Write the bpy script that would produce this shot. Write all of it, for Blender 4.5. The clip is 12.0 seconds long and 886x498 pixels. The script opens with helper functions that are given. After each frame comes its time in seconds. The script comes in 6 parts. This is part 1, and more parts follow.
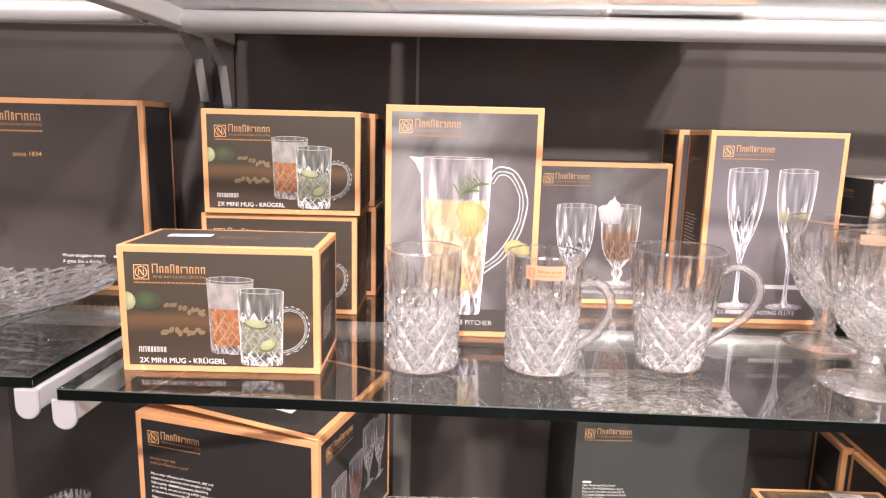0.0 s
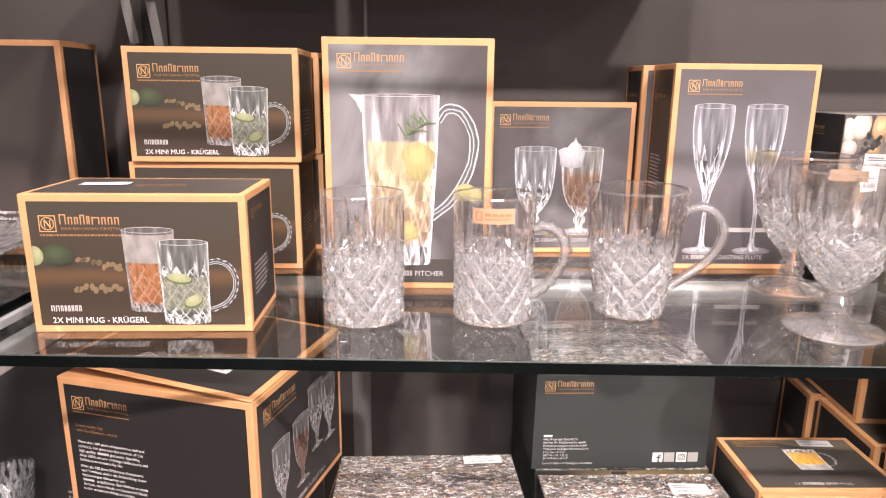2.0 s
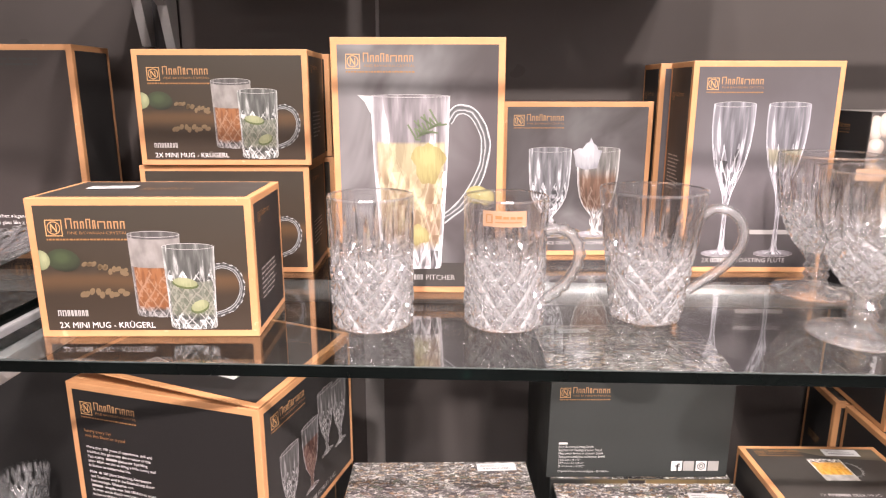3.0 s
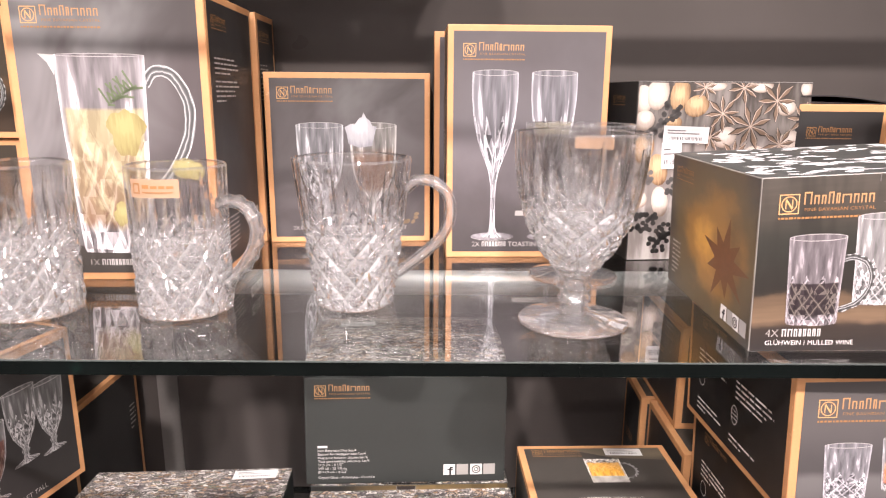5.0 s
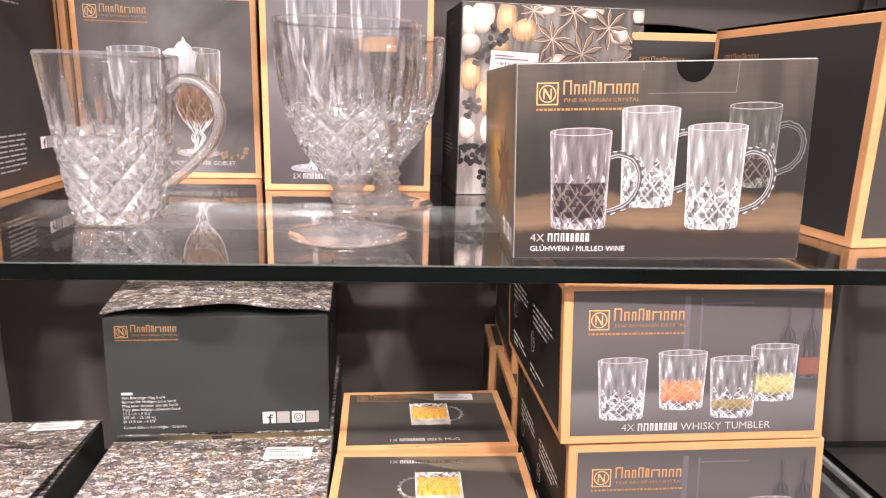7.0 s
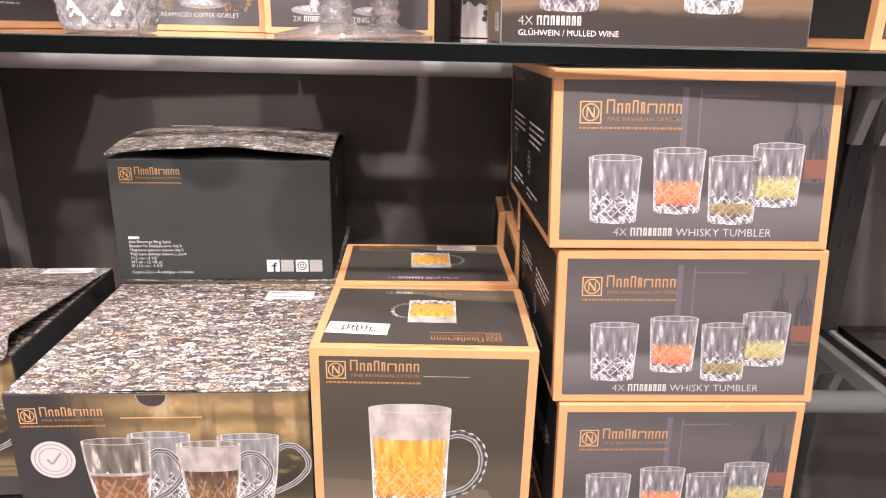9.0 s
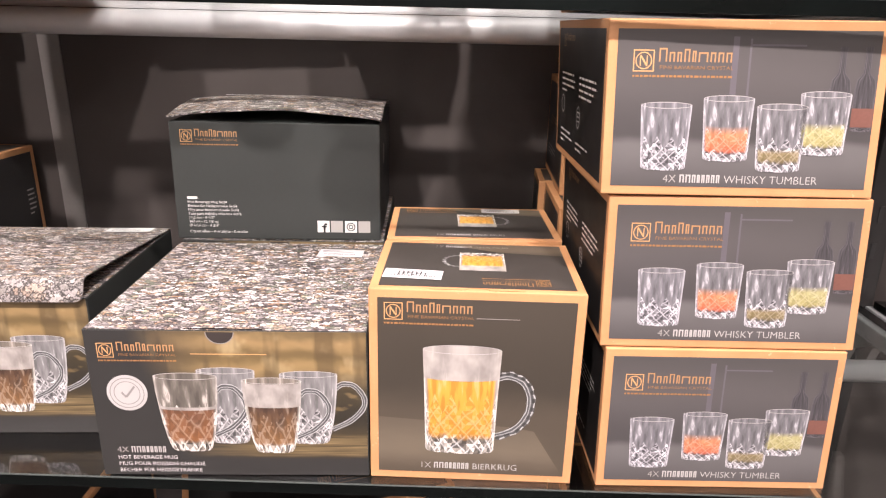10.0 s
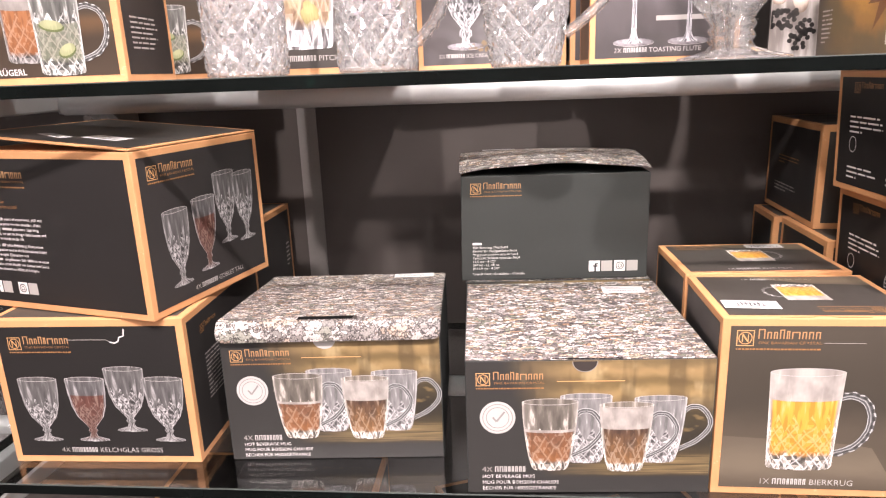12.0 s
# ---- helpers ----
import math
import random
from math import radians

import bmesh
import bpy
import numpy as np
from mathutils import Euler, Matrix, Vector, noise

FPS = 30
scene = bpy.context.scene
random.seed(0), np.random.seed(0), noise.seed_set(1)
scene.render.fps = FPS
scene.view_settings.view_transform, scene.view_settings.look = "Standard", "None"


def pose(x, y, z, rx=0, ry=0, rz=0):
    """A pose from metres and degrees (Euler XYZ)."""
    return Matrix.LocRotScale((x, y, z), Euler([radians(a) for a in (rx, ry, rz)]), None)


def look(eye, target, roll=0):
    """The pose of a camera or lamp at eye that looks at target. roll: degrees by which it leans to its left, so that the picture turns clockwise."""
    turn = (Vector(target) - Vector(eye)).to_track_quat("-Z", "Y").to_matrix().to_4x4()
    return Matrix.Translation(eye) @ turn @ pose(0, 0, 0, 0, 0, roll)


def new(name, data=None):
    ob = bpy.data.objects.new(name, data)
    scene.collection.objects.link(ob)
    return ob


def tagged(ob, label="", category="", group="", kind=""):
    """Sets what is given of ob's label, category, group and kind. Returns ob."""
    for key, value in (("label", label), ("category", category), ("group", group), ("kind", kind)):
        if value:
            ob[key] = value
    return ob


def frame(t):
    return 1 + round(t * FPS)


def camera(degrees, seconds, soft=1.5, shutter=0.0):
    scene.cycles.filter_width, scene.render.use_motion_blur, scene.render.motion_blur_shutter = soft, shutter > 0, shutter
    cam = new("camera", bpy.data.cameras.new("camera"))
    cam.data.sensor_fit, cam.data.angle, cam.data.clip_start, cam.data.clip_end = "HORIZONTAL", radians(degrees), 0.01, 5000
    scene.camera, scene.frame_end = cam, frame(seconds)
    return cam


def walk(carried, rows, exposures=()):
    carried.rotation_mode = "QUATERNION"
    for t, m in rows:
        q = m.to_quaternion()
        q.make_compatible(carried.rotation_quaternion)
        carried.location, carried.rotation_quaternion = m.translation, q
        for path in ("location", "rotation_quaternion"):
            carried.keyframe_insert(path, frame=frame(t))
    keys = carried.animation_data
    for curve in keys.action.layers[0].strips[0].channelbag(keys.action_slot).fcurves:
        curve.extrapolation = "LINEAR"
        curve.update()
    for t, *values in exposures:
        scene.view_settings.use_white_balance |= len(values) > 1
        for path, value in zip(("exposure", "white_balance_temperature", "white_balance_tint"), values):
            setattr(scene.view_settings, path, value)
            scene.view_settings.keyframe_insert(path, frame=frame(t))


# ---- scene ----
cam = camera(67.5, 12.0, 1.2)
PATH = [
    (0, (0.007, 0.001, 1.475), (-0.074, 1.966, 1.115), 1.4),
    (0.5, (0.037, 0.016, 1.47), (0.011, 1.974, 1.062), 0.9),
    (1, (0.057, 0.027, 1.463), (0.052, 1.978, 1.027), 0.9),
    (1.5, (0.056, 0.037, 1.455), (0.044, 1.983, 0.991), 0.7),
    (2, (0.039, 0.046, 1.453), (0.02, 1.988, 0.976), 0.6),
    (2.5, (0.025, 0.051, 1.453), (-0.052, 1.993, 0.981), 0.2),
    (2.7, (0.028, 0.053, 1.453), (-0.051, 1.995, 0.981), 0.1),
    (4.3, (0.207, 0.106, 1.428), (0.147, 2.053, 0.972), -0.1),
    (4.5, (0.224, 0.112, 1.426), (0.231, 2.06, 0.972), 0.3),
    (5, (0.275, 0.125, 1.415), (0.285, 2.072, 0.958), 0.4),
    (5.5, (0.318, 0.125, 1.399), (0.371, 2.074, 0.951), 1.1),
    (6, (0.366, 0.133, 1.381), (0.457, 2.092, 0.99), 1.2),
    (6.5, (0.392, 0.143, 1.365), (0.53, 2.096, 0.954), 1.7),
    (6.7, (0.399, 0.147, 1.359), (0.546, 2.093, 0.923), 1.6),
    (8.3, (0.435, 0.133, 1.294), (0.56, 2.018, 0.637), 2.4),
    (8.5, (0.442, 0.134, 1.28), (0.528, 2.01, 0.59), 1.9),
    (9, (0.439, 0.129, 1.257), (0.482, 2.028, 0.629), 1.3),
    (9.5, (0.436, 0.112, 1.236), (0.435, 2.014, 0.616), 1.4),
    (10, (0.417, 0.097, 1.229), (0.394, 1.994, 0.595), 1.3),
    (10.5, (0.345, 0.09, 1.22), (0.332, 1.971, 0.541), 0.9),
    (11, (0.284, 0.072, 1.217), (0.237, 1.951, 0.532), 1.2),
    (11.5, (0.222, 0.05, 1.235), (0.077, 1.959, 0.657), -0.9),
    (12, (0.187, 0.023, 1.249), (0.001, 1.946, 0.732), -2.1),
]
EXPOSURES = [(0.0, 0.06), (1.0, 0.03), (2.5, -0.04), (5.5, -0.07), (6.5, -0.05), (8.5, -0.18), (9.5, -0.09), (10.5, -0.09), (11.0, 0.05), (11.5, 0.16), (12.0, 0.13)]
walk(cam, [(t, look(eye, target, roll)) for t, eye, target, roll in PATH], EXPOSURES)

# ---- light ----
world = bpy.data.worlds.new("shop_air")
scene.world = world
world.use_nodes = True
world.node_tree.nodes["Background"].inputs[0].default_value = (1.0, 0.95, 0.9, 1)
world.node_tree.nodes["Background"].inputs[1].default_value = 0.15


def lamp(eye, target, watts, size, colour, spread=180):
    data = bpy.data.lights.new("ceiling_lamp", "AREA")
    data.shape, data.size, data.energy, data.color, data.spread = "DISK", size, watts, colour, radians(spread)
    ob = new("ceiling_lamp", data)
    ob.matrix_world = look(eye, target)
    return tagged(ob, "warm white light out of view at the shop ceiling", "lamp", "ceiling spotlights", "structure")


WARM = (1.0, 0.872, 0.885)
for lx, tx, watts in ((-1.0, -0.2, 0.6), (-0.05, 0.1, 18.5), (0.75, 0.45, 18.5), (1.6, 0.8, 3)):
    lamp((lx, -0.70, 2.62), (tx, 0.75, 1.1), watts, 0.085, WARM, 100)
# Two unseen strip lamps, added as room fill and for sparkle in the crystal.
for ly, watts in ((-1.35, 30), (-2.0, 56)):
    strip = lamp((0.3, ly, 2.66), (0.3, ly - 0.3, 0.0), watts, 3.2, WARM)
    strip.data.shape, strip.data.size_y = "RECTANGLE", 0.16
for lx, watts in ((-0.75, 0.6), (0.1, 7.5), (0.6, 7.5), (1.3, 2.5)):
    lamp((lx, 0.36, 2.62), (lx * 0.9, 0.80, 0.9), watts, 0.055, WARM, 110)

# ---- materials ----


def lin(r, g, b):
    """sRGB 0..255 to linear."""
    return tuple(((c / 255 + 0.055) / 1.055) ** 2.4 if c > 10 else c / 255 / 12.92 for c in (r, g, b)) + (1.0,)


class Nodes:
    """Short hand for building a node material."""

    def __init__(self, name):
        self.mat = bpy.data.materials.new(name)
        self.mat.use_nodes = True
        self.tree = self.mat.node_tree
        self.bsdf = self.tree.nodes["Principled BSDF"]
        self.out = self.tree.nodes["Material Output"]

    def add(self, kind, **inputs):
        n = self.tree.nodes.new(kind)
        for k, v in inputs.items():
            self.set(n, k, v)
        return n

    def set(self, n, k, v):
        sock = n.inputs[int(k[1:])] if k[0] == "i" and k[1:].isdigit() else n.inputs[k.replace("_", " ")]
        if isinstance(v, bpy.types.NodeSocket):
            self.tree.links.new(v, sock)
        else:
            sock.default_value = v

    def math(self, op, a, b=0.5, c=0.5, clamp=False):
        n = self.tree.nodes.new("ShaderNodeMath")
        n.operation, n.use_clamp = op, clamp
        for i, v in enumerate((a, b, c)):
            self.set(n, "i%d" % i, v)
        return n.outputs[0]

    def mix(self, f, a, b, blend="MIX"):
        n = self.tree.nodes.new("ShaderNodeMix")
        n.data_type, n.blend_type = "RGBA", blend
        self.set(n, "i0", f), self.set(n, "i6", a), self.set(n, "i7", b)
        return n.outputs[2]

    def ramp(self, f, stops, constant=False):
        n = self.tree.nodes.new("ShaderNodeValToRGB")
        n.color_ramp.interpolation = "CONSTANT" if constant else "EASE"
        while len(n.color_ramp.elements) < len(stops):
            n.color_ramp.elements.new(0.5)
        for e, (p, c) in zip(n.color_ramp.elements, stops):
            e.position, e.color = p, c
        self.set(n, "i0", f)
        return n.outputs[0]

    def noise(self, scale, detail=3.0, vec=None, rough=0.5):
        n = self.add("ShaderNodeTexNoise", Scale=scale, Detail=detail, Roughness=rough)
        self.set(n, "Vector", vec if vec is not None else self.where())
        return n.outputs[0]

    def where(self, kind="Object"):
        return self.add("ShaderNodeTexCoord").outputs[kind]

    def uv(self):
        s = self.add("ShaderNodeSeparateXYZ", Vector=self.where("UV"))
        return s.outputs[0], s.outputs[1]

    def bump(self, height, strength=0.2, distance=0.001):
        n = self.add("ShaderNodeBump", Height=height, Strength=strength, Distance=distance)
        self.set(self.bsdf, "Normal", n.outputs[0])

    def finish(self, colour, rough=0.5, metal=0.0, spec=0.5):
        self.set(self.bsdf, "Base Color", colour), self.set(self.bsdf, "Roughness", rough)
        self.set(self.bsdf, "Metallic", metal), self.set(self.bsdf, "Specular IOR Level", spec)
        return self.mat


def plain(name, colour, rough=0.5, metal=0.0, vary=0.12, scale=60.0, bump=0.0, spec=0.5):
    """A plain surface with two scales of slight wear."""
    n = Nodes(name)
    a, b = n.noise(scale), n.noise(scale * 9, 2.0)
    f = n.math("MULTIPLY_ADD", b, 0.5, n.math("MULTIPLY", a, 0.5))
    dark = tuple(c * (1 - vary) for c in colour[:3]) + (1,)
    light = tuple(min(1, c * (1 + vary)) for c in colour[:3]) + (1,)
    if bump:
        n.bump(b, bump)
    rough_v = n.math("MULTIPLY_ADD", a, 0.15, rough - 0.07, clamp=True)
    return n.finish(n.mix(f, dark, light), rough_v, metal, spec)




def kraft():
    """Copper-coloured card with scuffs and paler rubbed spots."""
    n = Nodes("kraft_card")
    fine, broad = n.noise(700.0, 3.0), n.noise(35.0, 4.0)
    c = n.mix(n.math("MULTIPLY_ADD", broad, 1.4, -0.2, clamp=True), lin(182, 131, 88), lin(205, 152, 105))
    c = n.mix(n.math("MULTIPLY_ADD", fine, 0.5, -0.05, clamp=True), c, lin(176, 125, 80))
    rub = n.math("GREATER_THAN", n.noise(120.0, 5.0, None, 0.7), 0.66)
    c = n.mix(n.math("MULTIPLY", rub, 0.45), c, lin(222, 184, 142))
    n.bump(fine, 0.06)
    return n.finish(c, n.math("MULTIPLY_ADD", broad, 0.2, 0.48), 0.0, 0.5)


KRAFT = kraft()
KRAFT_DARK = plain("kraft_card_inside", lin(150, 88, 42), 0.75, vary=0.14, scale=90)
PANEL = plain("dark_print_card", lin(61, 57, 53), 0.46, vary=0.07, scale=25, spec=0.3)
PANEL_COOL = plain("charcoal_print_card", lin(53, 55, 53), 0.46, vary=0.07, scale=25, spec=0.3)
PANEL_BLACK = plain("black_print_card", lin(46, 44, 43), 0.4, vary=0.1, scale=25, spec=0.3)
# The black card again, with shade put into its colour for panels that look darker.
PANEL_SHADED = plain("shaded_black_card", lin(31, 29, 28), 0.5, vary=0.1, scale=25, spec=0.3)
PANEL_DIM = plain("dull_black_print_card", lin(56, 50, 47), 0.46, vary=0.07, scale=25, spec=0.3)
GOLD = plain("copper_gold_ink", lin(198, 154, 104), 0.4, vary=0.06)
MARK_INK = plain("name_bar_ink", lin(170, 130, 90), 0.4, vary=0.06)
RANGE_INK = plain("range_bar_ink", lin(176, 172, 168), 0.45, vary=0.05)
FAINT_INK = plain("faint_grey_ink", lin(104, 100, 99), 0.4, vary=0.08)
DIM_INK = plain("dim_grey_ink", lin(92, 87, 92), 0.4, vary=0.08)
GOLD_DIM = plain("fine_copper_ink", lin(150, 108, 66), 0.4, vary=0.06)
WHITE_INK = plain("white_ink", lin(222, 218, 214), 0.45, vary=0.04)
GREY_INK = plain("grey_ink", lin(160, 155, 150), 0.45, vary=0.05)
PAPER = plain("label_paper", lin(208, 206, 204), 0.6, vary=0.03)
VOID = plain("dark_opening", lin(14, 13, 13), 0.9, vary=0.2, spec=0.1)
BLACK_INK = plain("black_ink", lin(38, 36, 36), 0.5, vary=0.1)
EDGE_WHITE = plain("cut_card_edge", lin(140, 136, 130), 0.7, vary=0.06)
CAP_WHITE = plain("white_plastic", lin(150, 148, 150), 0.4, vary=0.03)
ALU = plain("satin_aluminium", lin(182, 181, 180), 0.42, 0.35, vary=0.06, scale=30)
ALU_DARK = plain("grey_painted_steel", lin(120, 116, 113), 0.4, 0.3, vary=0.08, scale=30)
WOOD_FLOOR = plain("shop_floor", lin(148, 146, 146), 0.4, vary=0.15, scale=6)
SHOP_WHITE = plain("white_wall_paint", lin(220, 217, 214), 0.8, vary=0.03, scale=4)


def wall_material():
    n = Nodes("dark_gloss_back_panel")
    big, fine = n.noise(2.2, 4.0), n.noise(9.0, 3.0)
    c = n.ramp(big, [(0.3, lin(69, 64, 61)), (0.7, lin(81, 75, 72))])
    return n.finish(c, n.math("MULTIPLY_ADD", fine, 0.12, 0.24), 0.0, 0.16)


WALL_MAT = wall_material()


def mirror_share(n, base=0.085):
    """How much a clear face mirrors: little straight on, more at a slant, the same from either side."""
    facing = n.add("ShaderNodeLayerWeight", Blend=0.5).outputs[1]
    return n.math("MULTIPLY_ADD", n.math("POWER", facing, 4.0), 1.0 - base, base)


def shelf_glass():
    n = Nodes("clear_shelf_glass")
    clear = n.add("ShaderNodeBsdfTransparent", Color=(0.95, 0.97, 0.962, 1))
    gloss = n.add("ShaderNodeBsdfGlossy", Color=(1, 1, 1, 1), Roughness=n.math("MULTIPLY", n.noise(18.0), 0.03))
    m = n.add("ShaderNodeMixShader", i0=mirror_share(n), i1=clear.outputs[0], i2=gloss.outputs[0])
    n.tree.links.new(m.outputs[0], n.out.inputs[0])
    return n.mat


def edge_glass():
    n = Nodes("green_black_glass_edge")
    c = n.ramp(n.noise(9.0, 4.0), [(0.35, lin(7, 9, 8)), (0.66, lin(11, 15, 14)), (0.78, lin(22, 56, 47))])
    return n.finish(c, 0.15, 0, 0.1)


def crystal(name, glass_share, mirror, rough, scatter_share=0.0):
    """Lead crystal: what it bends, what passes straight, and a gloss that grows at a slant."""
    n = Nodes(name)
    glass = n.add("ShaderNodeBsdfGlass", Color=(1.0, 1.0, 1.0, 1), Roughness=0.0, IOR=1.55)
    clear = n.add("ShaderNodeBsdfTransparent", Color=(0.985, 0.985, 0.985, 1))
    gloss = n.add("ShaderNodeBsdfGlossy", Color=(1, 1, 1, 1), Roughness=rough)
    m = n.add("ShaderNodeMixShader", i0=glass_share, i1=clear.outputs[0], i2=glass.outputs[0])
    m = n.add("ShaderNodeMixShader", i0=mirror_share(n, mirror), i1=m.outputs[0], i2=gloss.outputs[0])
    # A white diffuse share, mixed in to stand for the bright sparkle of the cuts.
    if scatter_share:
        soft = n.add("ShaderNodeBsdfDiffuse", Color=(0.95, 0.95, 0.95, 1))
        m = n.add("ShaderNodeMixShader", i0=scatter_share, i1=m.outputs[0], i2=soft.outputs[0])
    n.tree.links.new(m.outputs[0], n.out.inputs[0])
    return n.mat


SHELF_GLASS, SHELF_EDGE = shelf_glass(), edge_glass()
CRYSTAL, FACET = crystal("clear_crystal", 0.06, 0.045, 0.01), crystal("cut_crystal_facet", 0.85, 0.58, 0.02, 0.09)
FINE_CUT, FLUTE_CUT = crystal("fine_cut_crystal", 0.85, 0.36, 0.015, 0.055), crystal("fluted_crystal", 0.6, 0.16, 0.01, 0.015)
SOLID_CRYSTAL = crystal("solid_crystal", 0.42, 0.14, 0.015, 0.03)


def chips(name="printed_stone_flakes", scale=300.0, gain=1.16, swirl=0.009, even=0.0):
    """Printed picture of crushed stone and shell flakes."""
    n = Nodes(name)
    p = n.where()
    bend = n.add("ShaderNodeTexNoise", Scale=260.0, Detail=2.0, Vector=p)
    mapped = n.add("ShaderNodeMapping", Vector=p, Scale=(0.55, 1.20, 1.0))
    warp = n.add("ShaderNodeVectorMath")
    warp.operation = "MULTIPLY_ADD"
    n.set(warp, "i0", bend.outputs[1]), n.set(warp, "i1", (swirl, swirl, swirl)), n.set(warp, "i2", mapped.outputs[0])
    v = n.add("ShaderNodeTexVoronoi", Scale=scale, Vector=warp.outputs[0])
    s = n.add("ShaderNodeSeparateColor", Color=v.outputs["Color"])
    tones = ((0.0, (84, 78, 79)), (0.15, (140, 134, 132)), (0.34, (180, 174, 168)), (0.52, (112, 106, 102)), (0.66, (168, 148, 128)), (0.76, (202, 196, 190)), (0.86, (136, 108, 84)), (0.93, (108, 112, 98)))
    tint = n.ramp(s.outputs[0], [(at, lin(*(min(255, int(k * gain)) for k in c))) for at, c in tones], True)
    tint = n.mix(even, tint, lin(150, 144, 138))
    e = n.add("ShaderNodeTexVoronoi", Scale=scale, Vector=warp.outputs[0])
    e.feature = "DISTANCE_TO_EDGE"
    gap = n.ramp(e.outputs[0], [(0.015, (0.15, 0.14, 0.14, 1)), (0.17, (1, 1, 1, 1))])
    fine = n.ramp(n.noise(900.0, 3.0), [(0.3, (0.62, 0.62, 0.62, 1)), (0.7, (1.0, 1.0, 1.0, 1))])
    return n.finish(n.mix(1.0, n.mix(1.0, tint, gap, "MULTIPLY"), fine, "MULTIPLY"), 0.5, 0.0, 0.3)


CHIPS = chips()


def printed_glass(name, drink=None, level=0.0, foam=0.0, cut=0.45, ground=(98, 96, 95), gain=1.1, count=5.0, low=0.07, rows=2.1, base=None, head=1.0, soft=60.0, patch=None):
    """Printed picture of a cut glass: bright and dark facets below, pointed streaks above, a drink up to level (turning into base lower down), foam up to foam."""
    n = Nodes(name)
    u, v = n.uv()
    at = n.where("UV")
    across = n.math("MULTIPLY_ADD", u, 2.0, -1.0)
    turn = n.math("MULTIPLY", n.math("ARCSINE", n.math("MULTIPLY", across, 0.999)), count / math.pi)
    tall = rows / cut
    wob = n.math("MULTIPLY_ADD", n.noise(4.0, 2.0, at), 0.5, -0.25)
    p = n.math("ADD", n.math("ADD", turn, wob), n.math("MULTIPLY_ADD", v, tall, 0.1))
    q = n.math("SUBTRACT", n.math("ADD", turn, wob), n.math("MULTIPLY_ADD", v, tall, -0.2))

    def peak(x, sharp):
        return n.math("POWER", n.math("MULTIPLY", n.math("PINGPONG", x, 0.5), 2.0), sharp)

    def triangles(k, shift):
        a, b = n.math("MULTIPLY", p, k), n.math("MULTIPLY", q, k)
        fa, fb = n.math("FRACT", a), n.math("FRACT", b)
        which = n.math("MULTIPLY_ADD", n.math("GREATER_THAN", n.math("ADD", fa, fb), 1.0), 2.0, n.math("GREATER_THAN", fa, fb))
        c = n.add("ShaderNodeCombineXYZ", X=n.math("FLOOR", a), Y=n.math("FLOOR", b), Z=n.math("ADD", which, shift))
        return n.add("ShaderNodeTexWhiteNoise", Vector=c.outputs[0]).outputs[0]

    def grey(k, plus=0.0):
        return lin(*(min(240, g * k + plus * gain) for g in ground))

    tone = n.math("MULTIPLY_ADD", triangles(1.0, 0.5), 0.42, n.math("MULTIPLY", triangles(2.0, 7.5), 0.58))
    tone = n.math("ADD", tone, n.math("MULTIPLY_ADD", n.noise(7.0, 3.0, at), 0.5, -0.25))
    ridge = n.math("MAXIMUM", peak(p, 12.0), peak(q, 12.0))
    stretch = n.add("ShaderNodeCombineXYZ", X=n.math("MULTIPLY", turn, 2.6), Y=n.math("MULTIPLY", v, 2.2))
    streak = n.noise(1.0, 3.0, stretch.outputs[0])
    wave = n.math("MULTIPLY_ADD", peak(turn, 1.0), 0.20, cut - 0.10)
    in_cut = n.math("LESS_THAN", v, wave)
    facets = n.ramp(tone, [(0.24, grey(0.55)), (0.44, grey(0.95)), (0.60, grey(1.1, 28)), (0.80, grey(1.2, 85))])
    facets = n.mix(n.math("MULTIPLY", ridge, n.math("MULTIPLY_ADD", n.noise(9.0, 2.0, at), 2.4, -0.6, clamp=True)), facets, grey(1.3, 100))
    shade = n.math("MAXIMUM", peak(n.math("ADD", p, 0.14), 14.0), peak(n.math("ADD", q, 0.14), 14.0))
    facets = n.mix(n.math("MULTIPLY", shade, 0.55), facets, grey(0.45))
    upper = n.ramp(streak, [(0.34, grey(0.76)), (0.46, grey(0.94)), (0.57, grey(1.0, 14)), (0.65, grey(1.15, 58)), (0.72, grey(1.0, 10))])
    body = n.mix(in_cut, upper, facets)
    side = n.math("MULTIPLY", n.math("POWER", n.math("ABSOLUTE", across), 16.0), n.math("MULTIPLY_ADD", n.noise(6.0, 3.0, at), 1.6, -0.1, clamp=True))
    body = n.mix(n.math("MULTIPLY", side, 0.8), body, grey(1.25, 85))
    if drink:
        foot = base or tuple(c * 0.86 for c in drink)
        top = n.math("MULTIPLY_ADD", n.math("SUBTRACT", level, v), soft, 0.5, clamp=True)
        bottom = n.math("MULTIPLY_ADD", n.math("SUBTRACT", v, n.math("MULTIPLY_ADD", n.noise(8.0, 2.0, at), 0.12, low - 0.02)), 16.0, 0.5, clamp=True)
        sides = n.math("MULTIPLY_ADD", n.math("SUBTRACT", 0.90, n.math("ABSOLUTE", across)), 14.0, 0.5, clamp=True)
        inside = n.math("MULTIPLY", n.math("MULTIPLY", top, bottom), sides)
        depth = n.math("ADD", n.math("DIVIDE", v, max(level, 0.1)), n.math("MULTIPLY_ADD", n.noise(3.5, 3.0, at), 1.2, -0.6), clamp=True)
        wet = n.mix(depth, lin(*foot), lin(*drink))
        if patch:
            clump = n.add("ShaderNodeTexNoise", Scale=5.5, Detail=3.0, Roughness=0.6, Distortion=0.8, Vector=at)
